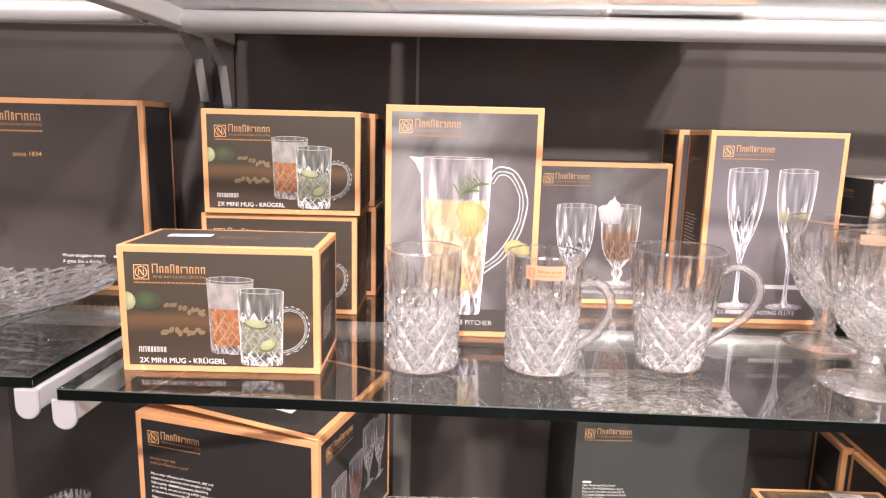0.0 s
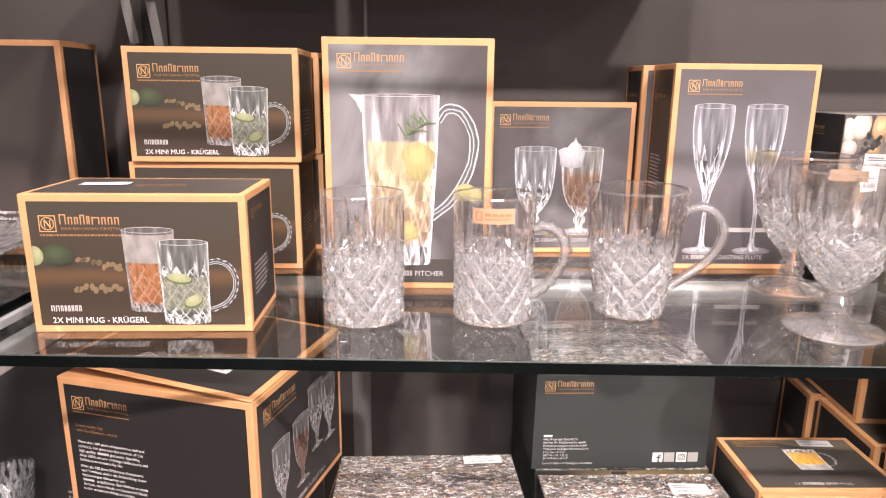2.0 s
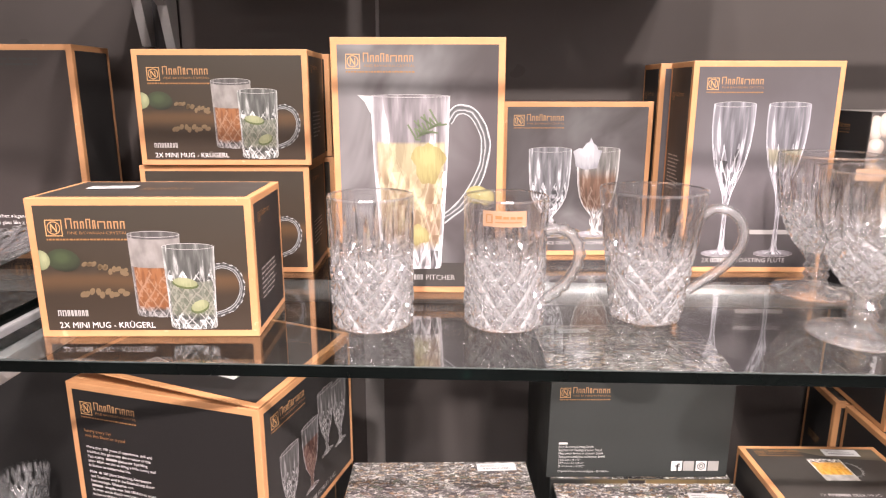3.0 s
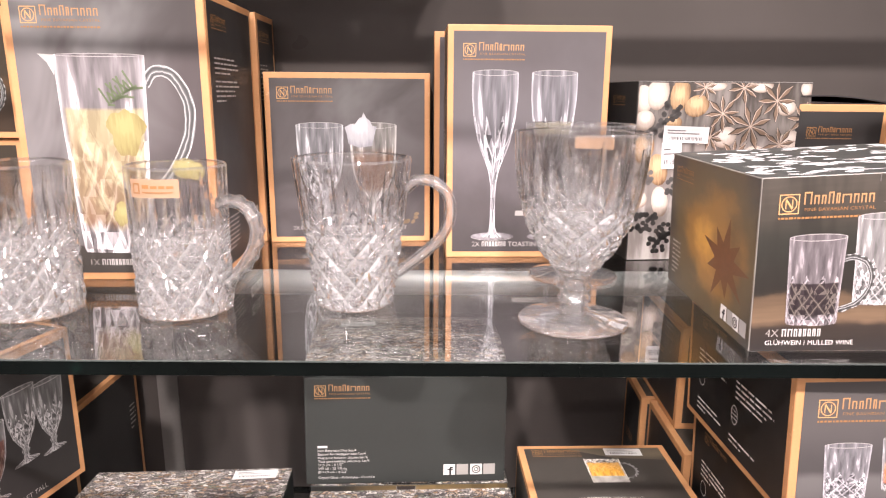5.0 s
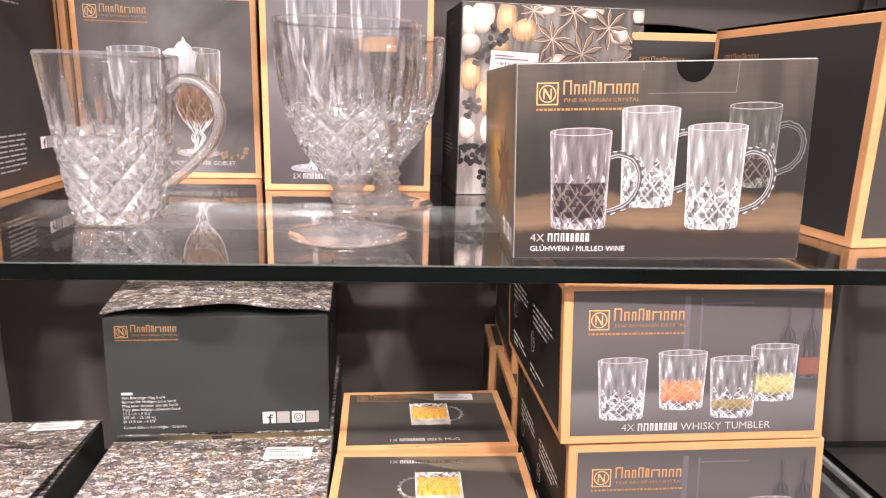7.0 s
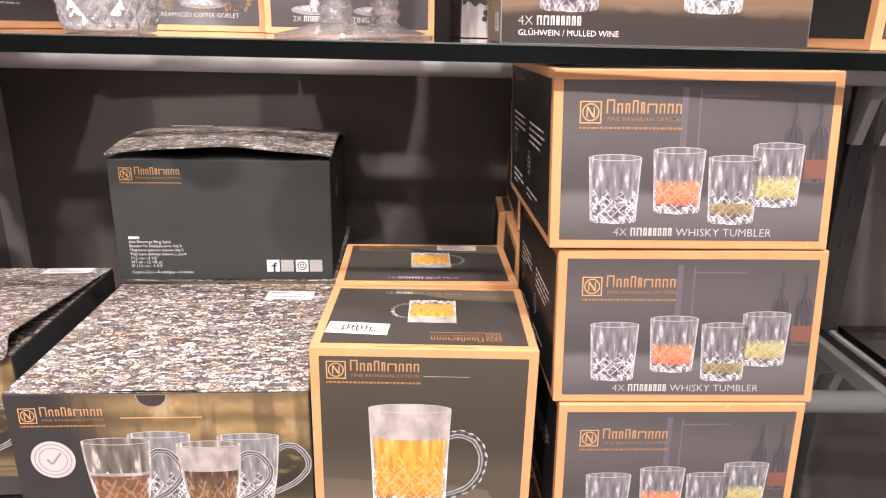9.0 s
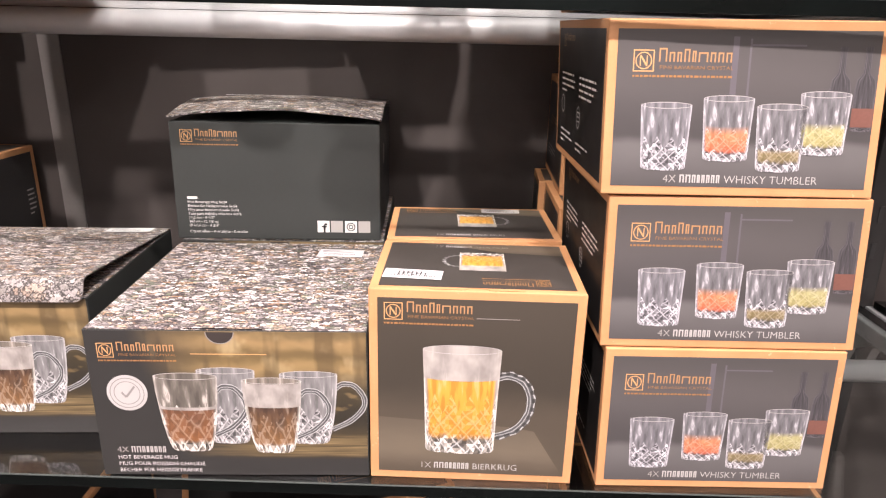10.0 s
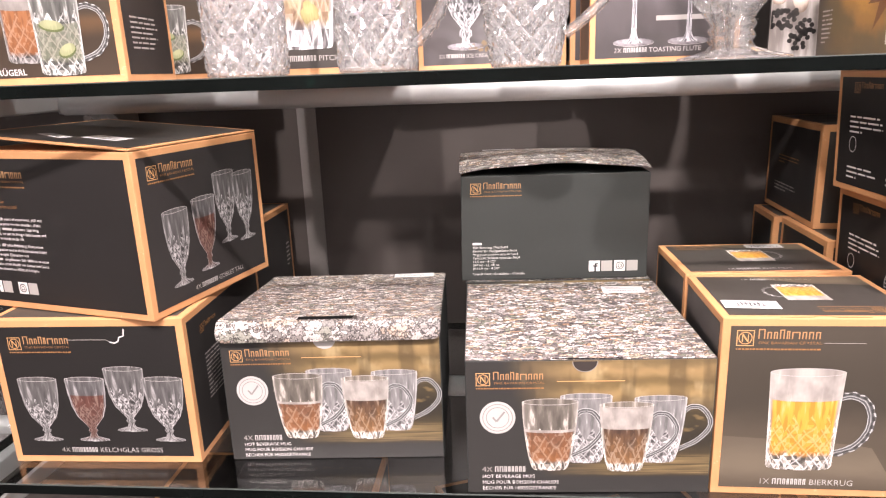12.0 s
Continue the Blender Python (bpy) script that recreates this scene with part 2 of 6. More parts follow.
            wet = n.mix(n.math("MULTIPLY_ADD", clump.outputs[0], 5.0, -2.3, clamp=True), wet, lin(*patch))
        lit = n.mix(0.30, wet, lin(226, 212, 190))
        deep = n.mix(1.0, wet, (0.22, 0.20, 0.19, 1), "MULTIPLY")
        cuts = n.math("MULTIPLY", n.ramp(tone, [(0.30, (1, 1, 1, 1)), (0.44, (0, 0, 0, 1))]), in_cut)
        tips = n.math("MULTIPLY", n.ramp(streak, [(0.40, (1, 1, 1, 1)), (0.50, (0, 0, 0, 1))]), n.math("SUBTRACT", 0.75, in_cut, clamp=True))
        glow = n.math("MULTIPLY", n.ramp(tone, [(0.60, (0, 0, 0, 1)), (0.70, (1, 1, 1, 1))]), in_cut)
        wet = n.mix(n.math("MULTIPLY", n.math("MAXIMUM", n.math("MULTIPLY", cuts, 0.55), n.math("MAXIMUM", tips, n.math("MULTIPLY", shade, in_cut))), 0.5), wet, deep)
        shaft = n.math("MULTIPLY", n.ramp(streak, [(0.55, (0, 0, 0, 1)), (0.66, (1, 1, 1, 1))]), n.math("SUBTRACT", 0.8, in_cut, clamp=True))
        glow = n.math("MAXIMUM", n.math("MULTIPLY", glow, 0.55), shaft)
        wet = n.mix(n.math("MULTIPLY", n.math("MAXIMUM", glow, n.math("MULTIPLY", ridge, in_cut)), 0.62), wet, lit)
        body = n.mix(n.math("MULTIPLY", inside, 0.94), body, wet)
    if foam:
        froth = n.ramp(n.noise(3.0, 3.0, at), [(0.25, lin(128 * head, 122 * head, 117 * head)), (0.75, lin(186 * head, 179 * head, 172 * head))])
        above = n.math("MULTIPLY", n.math("GREATER_THAN", v, level), n.math("LESS_THAN", v, foam))
        body = n.mix(n.math("MULTIPLY", above, 0.86), body, froth)
    return n.finish(body, 0.38)


def pebble(name, light, dark, streak=0.0, rough=0.4):
    """A printed rounded thing, lit from above and darker at its lower rim."""
    n = Nodes(name)
    u, v = n.uv()
    du, dv = n.math("SUBTRACT", u, 0.45), n.math("SUBTRACT", v, 0.62)
    r = n.math("SQRT", n.math("ADD", n.math("MULTIPLY", du, du), n.math("MULTIPLY", dv, dv)))
    ribs = n.add("ShaderNodeMapping", Vector=n.where("UV"), Scale=(11.0, 2.0, 1.0))
    f = n.math("ADD", r, n.math("MULTIPLY_ADD", n.noise(1.0, 3.0, ribs.outputs[0]), streak, -streak / 2))
    f = n.math("ADD", f, n.math("MULTIPLY_ADD", n.noise(60.0, 2.0), 0.12, -0.06))
    mid = tuple(int(a * 0.6 + b * 0.4) for a, b in zip(light, dark))
    return n.finish(n.ramp(f, [(0.12, lin(*light)), (0.38, lin(*mid)), (0.68, lin(*dark))]), rough)


PG_CLEAR = printed_glass("print_clear_crystal", ground=(112, 110, 113), gain=0.85)
PG_BRIGHT = printed_glass("print_bright_crystal", ground=(122, 120, 119), gain=0.65)
PG_BEER = printed_glass("print_lager_in_mug", (206, 152, 58), 0.735, 1.1, 0.5, (116, 110, 102), low=0.13, count=6.0, rows=2.6, base=(190, 130, 42))
PG_ALE = printed_glass("print_amber_drink", (140, 92, 58), 0.62, 0.97, 0.5, (82, 79, 77), gain=0.7, base=(128, 80, 46), head=0.86)
PG_LIME = printed_glass("print_lime_drink", (112, 114, 102), 0.60, 0.0, 0.66, (86, 86, 82), 1.2, low=0.14, rows=3.0, base=(98, 102, 84))
PG_COFFEE = printed_glass("print_hot_coffee", (104, 70, 50), 0.58, 0.62, 0.55, (98, 92, 84), gain=1.2, low=0.1, count=4.0, rows=1.6, base=(142, 94, 56))
PG_TEA = printed_glass("print_dark_tea", (70, 50, 38), 0.66, 0.985, 0.50, (120, 112, 102), gain=1.2, low=0.08, rows=1.3, base=(138, 100, 62), head=0.96)
PG_WINE = printed_glass("print_dark_wine", (40, 31, 34), 0.50, 0.0, 0.5, (98, 92, 94), 0.7)
PG_DIM = printed_glass("print_dim_crystal", (46, 41, 38), 0.40, 0.0, 0.5, (70, 69, 64), 0.4)
PG_ROSE = printed_glass("print_rose_wine", (92, 56, 48), 0.76, 0.0, 0.62, (86, 84, 84), low=0.0, rows=3.4)
PG_STEM = printed_glass("print_clear_goblet", None, 0.0, 0.0, 0.62, (86, 84, 83), gain=0.9, low=0.04, rows=3.4)
PG_FAINT = printed_glass("print_dim_bottle", None, 0.0, 0.0, 0.1, (68, 65, 67), 0.3)
PG_ICE = printed_glass("print_bright_goblet", None, 0.0, 0.0, 0.55, (112, 110, 112), gain=1.2, low=0.04, rows=2.8)
PG_ORANGE = printed_glass("print_orange_drink", (190, 132, 92), 0.52, 0.0, 0.46, (110, 108, 110), 0.9, base=(188, 80, 54), low=0.12, soft=7.0)
PG_GREEN = printed_glass("print_pale_green_drink", (172, 166, 118), 0.50, 0.0, 0.46, (110, 108, 110), 0.9, base=(150, 140, 84), low=0.12, soft=9.0)
PG_OLIVE = printed_glass("print_whisky", (132, 118, 84), 0.34, 0.0, 0.46, (110, 108, 110), 0.9, base=(106, 92, 54), low=0.12, soft=14.0)
PG_LEMON = printed_glass("print_lemonade", (160, 148, 116), 0.745, 0.0, 0.56, (116, 111, 112), 1.15, count=4.0, low=0.10, rows=1.5, base=(108, 70, 52), patch=(182, 172, 138))
PG_SODA = printed_glass("print_iced_coffee", (112, 84, 66), 0.74, 0.0, 0.5, (112, 108, 104), low=0.27, base=(92, 60, 44), soft=8.0)
PG_SPARK = printed_glass("print_sparkling_wine", (140, 134, 112), 0.72, 0.0, 0.66, (106, 103, 107), 1.1, count=4.0, low=0.58)
PG_FLUTE = printed_glass("print_clear_flute", None, 0.0, 0.0, 0.66, (106, 103, 107), gain=1.15, count=4.0, low=0.03)


def handle_print(name, scale=1.0, dashes=0.0):
    """Printed glass handle: bright rims and a broken inner line over grey."""
    n = Nodes(name)
    u, v = n.uv()
    along = n.add("ShaderNodeCombineXYZ", X=n.math("MULTIPLY", u, 0.8), Y=n.math("MULTIPLY", v, 9.0))
    f = n.math("ADD", u, n.math("MULTIPLY_ADD", n.noise(1.0, 3.0, along.outputs[0]), 0.5, -0.25), clamp=True)
    tones = ((0.0, 120), (0.10, 196), (0.17, 110), (0.26, 66), (0.40, 76), (0.50, 120), (0.57, 176), (0.63, 84), (0.80, 70), (0.90, 150), (0.95, 190), (1.0, 96))
    body = n.ramp(f, [(a, lin(g * scale, g * scale, g * 0.99 * scale)) for a, g in tones])
    if dashes:
        notch = n.math("MULTIPLY", n.math("GREATER_THAN", n.math("FRACT", n.math("MULTIPLY", v, dashes)), 0.52), n.math("LESS_THAN", u, 0.42))
        body = n.mix(n.math("MULTIPLY", notch, 0.85), body, lin(48 * scale, 46 * scale, 44 * scale))
    return n.finish(body, 0.38)


HANDLE_INK, HANDLE_DIM = handle_print("print_clear_handle"), handle_print("print_dim_handle", 0.62)
NOTCHED_INK = handle_print("print_notched_handle", 1.0, 13.0)


def photo(name, stops, blot=0.25, scale=3.0, across=0.0):
    """Printed blurred photograph: a ramp up the face, with soft blots."""
    n = Nodes(name)
    u, v = n.uv()
    nz = n.noise(scale, 4.0, n.where("UV"))
    f = n.math("ADD", n.math("MULTIPLY_ADD", u, across, v), n.math("MULTIPLY_ADD", nz, blot, -blot / 2), clamp=True)
    return n.finish(n.ramp(f, [(p, lin(c[0] * 0.97, c[1], c[2] * 0.95)) for p, c in stops]), 0.36, 0.0, 0.35)


PH_BAR = photo("print_dim_bar", [(0.0, (80, 75, 78)), (0.30, (102, 96, 100)), (0.37, (73, 68, 71)), (0.7, (86, 80, 83)), (1.0, (76, 71, 73))], 0.16, 2.2, 0.03)


def warm_room():
    """Printed blurred room: pale gold window wall above, dark middle, a wooden table edge and a plain dark foot."""
    n = Nodes("print_warm_room")
    u, v = n.uv()
    at = n.where("UV")
    slant = n.math("ADD", v, n.math("MULTIPLY_ADD", n.noise(6.0, 4.0, at), 0.16, -0.08), clamp=True)
    room = n.ramp(slant, [(p, lin(*c)) for p, c in ((0.0, (43, 42, 40)), (0.30, (62, 54, 40)), (0.42, (46, 42, 34)), (0.58, (60, 53, 39)), (0.68, (92, 78, 54)), (0.76, (138, 116, 78)), (0.84, (104, 87, 57)), (0.93, (140, 117, 80)), (1.0, (106, 90, 63)))])
    cloud = n.add("ShaderNodeMapping", Vector=at, Scale=(7.0, 3.6, 1.0))
    lights = n.math("MULTIPLY", n.ramp(n.noise(1.0, 3.0, cloud.outputs[0]), [(0.52, (0, 0, 0, 1)), (0.66, (1, 1, 1, 1))]), n.math("MULTIPLY_ADD", slant, 3.2, -1.9, clamp=True))
    room = n.mix(n.math("MULTIPLY", lights, 0.75), room, lin(176, 156, 116))
    posts = n.add("ShaderNodeMapping", Vector=at, Scale=(9.0, 0.9, 1.0))
    post = n.math("MULTIPLY", n.ramp(n.noise(1.0, 3.0, posts.outputs[0]), [(0.42, (1, 1, 1, 1)), (0.54, (0, 0, 0, 1))]), n.math("MULTIPLY_ADD", slant, 5.0, -2.6, clamp=True))
    room = n.mix(n.math("MULTIPLY", post, 0.6), room, lin(72, 60, 42))
    blots = n.math("MULTIPLY", n.ramp(n.noise(11.0, 2.0, at), [(0.56, (0, 0, 0, 1)), (0.68, (1, 1, 1, 1))]), n.math("MULTIPLY", n.math("LESS_THAN", slant, 0.7), n.math("GREATER_THAN", slant, 0.34)))
    room = n.mix(n.math("MULTIPLY", blots, 0.5), room, lin(132, 112, 76))
    table = n.ramp(n.math("ADD", v, n.math("MULTIPLY_ADD", n.noise(9.0, 3.0, at), 0.03, -0.015)), [(0.13, (0, 0, 0, 1)), (0.16, (1, 1, 1, 1)), (0.27, (1, 1, 1, 1)), (0.31, (0, 0, 0, 1))])
    planks = n.add("ShaderNodeMapping", Vector=at, Scale=(3.0, 60.0, 1.0))
    grain = n.noise(1.0, 3.0, planks.outputs[0])
    room = n.mix(table, room, n.ramp(grain, [(0.3, lin(66, 56, 40)), (0.55, lin(104, 89, 62)), (0.75, lin(138, 119, 84))]))
    left = n.math("ADD", n.math("MULTIPLY_ADD", u, 3.2, -0.75), n.math("MULTIPLY_ADD", v, 0.6, -0.30), clamp=True)
    foot = n.math("GREATER_THAN", v, 0.125)
    return n.finish(n.mix(n.math("MULTIPLY", left, foot), lin(47, 46, 44), room), 0.36)


PH_WOOD = warm_room()


def forest():
    """Printed blurred wood behind a plank table: dark trunks, a pale clearing above, brown boards and a black foot."""
    n = Nodes("print_forest_table")
    u, v = n.uv()
    at = n.where("UV")
    f = n.math("ADD", v, n.math("MULTIPLY_ADD", n.noise(5.0, 4.0, at), 0.12, -0.06), clamp=True)
    c = n.ramp(f, [(p, lin(*k)) for p, k in ((0.0, (42, 38, 36)), (0.13, (50, 43, 38)), (0.19, (112, 92, 72)), (0.31, (94, 77, 60)), (0.36, (40, 37, 33)), (0.62, (44, 44, 39)), (0.85, (68, 63, 56)), (1.0, (74, 69, 62)))])
    trunks = n.add("ShaderNodeMapping", Vector=at, Scale=(9.0, 1.1, 1.0))
    dark = n.math("MULTIPLY", n.ramp(n.noise(1.0, 3.0, trunks.outputs[0]), [(0.40, (1, 1, 1, 1)), (0.56, (0, 0, 0, 1))]), n.math("GREATER_THAN", f, 0.34))
    c = n.mix(n.math("MULTIPLY", dark, 0.55), c, lin(34, 33, 29))
    boards = n.add("ShaderNodeMapping", Vector=at, Scale=(4.0, 46.0, 1.0))
    c = n.mix(n.math("MULTIPLY_ADD", n.noise(1.0, 3.0, boards.outputs[0]), 1.0, -0.25, clamp=True), c, n.mix(0.5, c, lin(36, 32, 29)))
    return n.finish(c, 0.36)


PH_FOREST = forest()


def golden_blur():
    n = Nodes("print_golden_blur")
    u, v = n.uv()
    nz = n.math("MULTIPLY_ADD", n.noise(3.0, 4.0, n.where("UV")), 0.5, -0.25)
    du, dv = n.math("MULTIPLY_ADD", u, 0.85, -0.47), n.math("MULTIPLY_ADD", v, 0.72, -0.36)
    r = n.math("ADD", n.math("SQRT", n.math("ADD", n.math("MULTIPLY", du, du), n.math("MULTIPLY", dv, dv))), nz, clamp=True)
    return n.finish(n.ramp(r, [(0.0, lin(200, 150, 70)), (0.15, lin(146, 108, 54)), (0.32, lin(94, 80, 54)), (0.52, lin(66, 62, 56)), (0.85, lin(48, 45, 42))]), 0.36)


PH_SUN = golden_blur()
PH_SOFT = photo("print_soft_grey", [(0.0, (64, 58, 61)), (0.2, (76, 69, 73)), (0.55, (101, 93, 100)), (1.0, (86, 78, 83))], 0.6, 2.6)
PH_TABLE = photo("print_table_dark", [(0.0, (62, 50, 43)), (0.30, (58, 47, 40)), (0.42, (86, 64, 48)), (0.5, (62, 52, 45)), (1.0, (62, 55, 50))], 0.06, 4.0)
PH_BEER = photo("print_brown_ground", [(0.0, (82, 72, 64)), (0.35, (78, 68, 61)), (0.55, (62, 55, 50)), (1.0, (70, 62, 57))], 0.22, 2.6)
PH_SLATE = photo("print_slate_table", [(0.0, (84, 73, 65)), (0.45, (106, 93, 83)), (1.0, (92, 81, 73))], 0.4, 3.0)
LIME = pebble("print_lime_green", (64, 74, 50), (38, 38, 30))
LIME_CUT = pebble("print_lime_flesh", (150, 152, 116), (110, 116, 84), 0.7)
LEMON_CUT = pebble("print_lemon", (154, 147, 100), (128, 116, 74), 0.9)
HERB = plain("print_rosemary", lin(92, 102, 76), 0.4, vary=0.3, scale=120)
NUGGET = plain("print_brown_sugar", lin(112, 94, 70), 0.4, vary=0.4, scale=300)
ALMOND = pebble("print_almond_skin", (190, 160, 124), (104, 78, 56), 0.6)
SHELL = pebble("print_white_almond", (218, 206, 196), (120, 104, 92), 0.15)
CREAM = pebble("print_whipped_cream", (190, 188, 190), (138, 136, 140), 0.5)
ANISE = plain("print_star_anise", lin(116, 96, 80), 0.4, vary=0.45, scale=260)
ANISE_LIT = plain("print_anise_seam", lin(178, 160, 146), 0.4, vary=0.25, scale=260)
ANISE_DARK = plain("print_anise_back", lin(60, 52, 47), 0.4, vary=0.3, scale=260)
BERRY = pebble("print_blackberry", (92, 88, 86), (28, 26, 25))


def spice_board():
    n = Nodes("print_grey_board")
    u, v = n.uv()
    grain = n.add("ShaderNodeMapping", Vector=n.where("UV"), Scale=(14.0, 2.5, 1.0))
    f = n.math("ADD", n.noise(1.0, 4.0, grain.outputs[0]), n.math("MULTIPLY_ADD", v, -0.35, 0.15), clamp=True)
    return n.finish(n.ramp(f, [(0.22, lin(66, 60, 56)), (0.5, lin(122, 115, 110)), (0.75, lin(176, 170, 165))]), 0.4)


SPICE_BOARD = spice_board()
FOOT_PRINT = pebble("print_glass_foot", (150, 147, 150), (84, 79, 82), 0.9)
RIND = pebble("print_lime_rind", (98, 106, 66), (64, 74, 42), 0.3)
CHIPS_LARGE = chips("printed_large_stone_flakes", 120.0, 1.08, 0.018, 0.5)


def steam(name, middle, share):
    """Printed dark ground with pale wisps of cold vapour beside the pitcher."""
    n = Nodes(name)
    u, v = n.uv()
    wisp = n.add("ShaderNodeTexNoise", Scale=2.6, Detail=3.0, Roughness=0.5, Distortion=0.9, Vector=n.where("UV"))
    near = n.math("SUBTRACT", 1.0, n.math("MULTIPLY", n.math("ABSOLUTE", n.math("SUBTRACT", u, middle)), 1.5), clamp=True)
    f = n.math("MULTIPLY", n.math("MULTIPLY", n.math("MULTIPLY_ADD", wisp.outputs[0], 2.6, -0.85, clamp=True), near), share)
    ground = n.ramp(v, [(0.0, lin(62, 57, 57)), (0.6, lin(77, 71, 71)), (1.0, lin(69, 64, 63))])
    return n.finish(n.mix(f, ground, lin(168, 167, 166)), 0.36, 0.0, 0.35)


PH_STEAM, PH_MIST = steam("print_pale_vapour", 0.22, 0.8), steam("print_faint_mist", 0.48, 0.3)
STICKER = plain("copper_sticker_paper", lin(160, 130, 104), 0.5, vary=0.06)

# ---- mesh helpers ----


def mesh_of(bm, name, mats, smooth=False):
    me = bpy.data.meshes.new(name)
    bm.to_mesh(me)
    bm.free()
    for m in mats if isinstance(mats, (list, tuple)) else [mats]:
        me.materials.append(m)
    if smooth:
        me.polygons.foreach_set("use_smooth", [True] * len(me.polygons))
    return me


def part(name, bm, material, parent, label="", basis=None, smooth=False):
    ob = new(name, mesh_of(bm, name, material, smooth))
    ob.parent = parent
    if basis is not None:
        ob.matrix_basis = basis
    return tagged(ob, label)


def stuff(ob):
    """Marks a part made of many small pieces."""
    return tagged(ob, kind="stuff")


def thing(name, bm, material, m, label, category, group="", kind="", smooth=False):
    ob = new(name, mesh_of(bm, name, material, smooth))
    ob.matrix_basis = m
    return tagged(ob, label, category, group, kind)


def block(w, d, h, bevel=0.0, at=(0, 0, 0)):
    """A box with its origin at the middle of its underside."""
    bm = bmesh.new()
    bmesh.ops.create_cube(bm, size=1.0)
    bmesh.ops.transform(bm, matrix=Matrix.Translation((at[0], at[1], at[2] + h / 2)) @ Matrix.Diagonal((w, d, h, 1)), verts=bm.verts)
    if bevel:
        bmesh.ops.bevel(bm, geom=bm.edges[:], offset=bevel, segments=2, profile=0.6, affect="EDGES")
    return bm


def flat(polys, box=None):
    """Flat faces in the plane z = 0 from lists of points; UV runs over box (x0, y0, x1, y1) or the outline's own bounds."""
    bm = bmesh.new()
    uv = bm.loops.layers.uv.new("UVMap")
    pts = [p for poly in polys for p in poly]
    x0, y0 = min(p[0] for p in pts), min(p[1] for p in pts)
    x1, y1 = max(p[0] for p in pts), max(p[1] for p in pts)
    if box:
        x0, y0, x1, y1 = box
    for poly in polys:
        f = bm.faces.new([bm.verts.new((p[0], p[1], 0)) for p in poly])
        f.normal_update()
        if f.normal.z < 0:
            f.normal_flip()
        for lp in f.loops:
            lp[uv].uv = ((lp.vert.co.x - x0) / ((x1 - x0) or 1e-6), (lp.vert.co.y - y0) / ((y1 - y0) or 1e-6))
    return bm


def rect(x, y, w, h):
    return [(x, y), (x + w, y), (x + w, y + h), (x, y + h)]


def oval(x, y, rx, ry, n=24, turn=0.0, a0=0.0, a1=360.0):
    c, s = math.cos(radians(turn)), math.sin(radians(turn))
    out = []
    count = n if a1 - a0 >= 360 else n + 1
    for i in range(count):
        a = radians(a0 + (a1 - a0) * i / n)
        px, py = rx * math.cos(a), ry * math.sin(a)
        out.append((x + px * c - py * s, y + px * s + py * c))
    return out


def ring(x, y, rx, ry, t, n=24, a0=0.0, a1=360.0, wave=0.0):
    """Quads of an arc of thickness t; wave scallops the outer rim."""
    polys = []
    for i in range(n):
        q = []
        for a, k in ((i, 0), (i + 1, 0), (i + 1, 1), (i, 1)):
            ang = radians(a0 + (a1 - a0) * a / n)
            bump = wave * (0.5 + 0.5 * math.cos(ang * 18)) if k == 0 else 0
            q.append((x + (rx - t * k - bump) * math.cos(ang), y + (ry - t * k - bump) * math.sin(ang)))
        polys.append(q)
    return polys


def stroke(points, t):
    """Quads along a line of points."""
    polys = []
    for (ax, ay), (bx, by) in zip(points, points[1:]):
        L = math.hypot(bx - ax, by - ay) or 1e-6
        nx, ny = -(by - ay) / L * t / 2, (bx - ax) / L * t / 2
        polys.append([(ax + nx, ay + ny), (bx + nx, by + ny), (bx - nx, by - ny), (ax - nx, ay - ny)])
    return polys


def lift(mm):
    return Matrix.Translation((0, 0, mm / 1000))


TEXTS = {}


def words(text, size, bold=False):
    """Lettering as a flat mesh with its lower left corner at the origin; also its width."""
    key = (text, size, bold)
    if key not in TEXTS:
        cu = bpy.data.curves.new("lettering", "FONT")
        cu.body, cu.size, cu.resolution_u, cu.fill_mode = text, size, 2, "BOTH"
        cu.offset = size * (0.0 if bold else -0.008)
        ob = bpy.data.objects.new("lettering", cu)
        scene.collection.objects.link(ob)
        bpy.context.view_layer.update()
        me = bpy.data.meshes.new_from_object(ob.evaluated_get(bpy.context.evaluated_depsgraph_get()))
        bpy.data.objects.remove(ob)
        bpy.data.curves.remove(cu)
        TEXTS[key] = (me, max((v.co.x for v in me.vertices), default=0))
    return TEXTS[key]


def write(parent, text, x, y, size, mat, bold=False, mm=0.5, turn=0.0):
    me, width = words(text, size, bold)
    me = me.copy()
    me.materials.clear()
    me.materials.append(mat)
    ob = new("lettering", me)
    ob.parent = parent
    ob.matrix_basis = Matrix.Translation((x, y, mm / 1000)) @ Matrix.Rotation(radians(turn), 4, "Z")
    return width


def glyph_bars(x, y, size, shape, gap=0.25, thin=0.0):
    """Plain upright shapes in place of a name; shape gives each one's width and height. thin: open arches of that line, else bars."""
    polys = []
    for w, h in shape:
        if thin:
            t, tall = thin * size, h * size
            polys += [rect(x, y, t, tall), rect(x + w * size - t, y, t, tall), rect(x + t, y + tall - t, w * size - 2 * t, t)]
        else:
            polys.append(rect(x, y, w * size, h * size))
        x += (w + gap * 0.6) * size
    return polys, x


NAME_MARK = [(0.62, 1.0), (0.42, 0.72), (0.36, 0.72), (0.44, 0.95), (0.30, 0.82), (0.74, 0.72), (0.42, 0.72), (0.44, 0.72), (0.44, 0.72)]
RANGE_MARK = [(0.56, 1.0), (0.6, 1.0), (0.44, 1.0), (0.36, 1.0), (0.40, 1.0), (0.42, 1.0), (0.42, 1.0), (0.42, 1.0)]


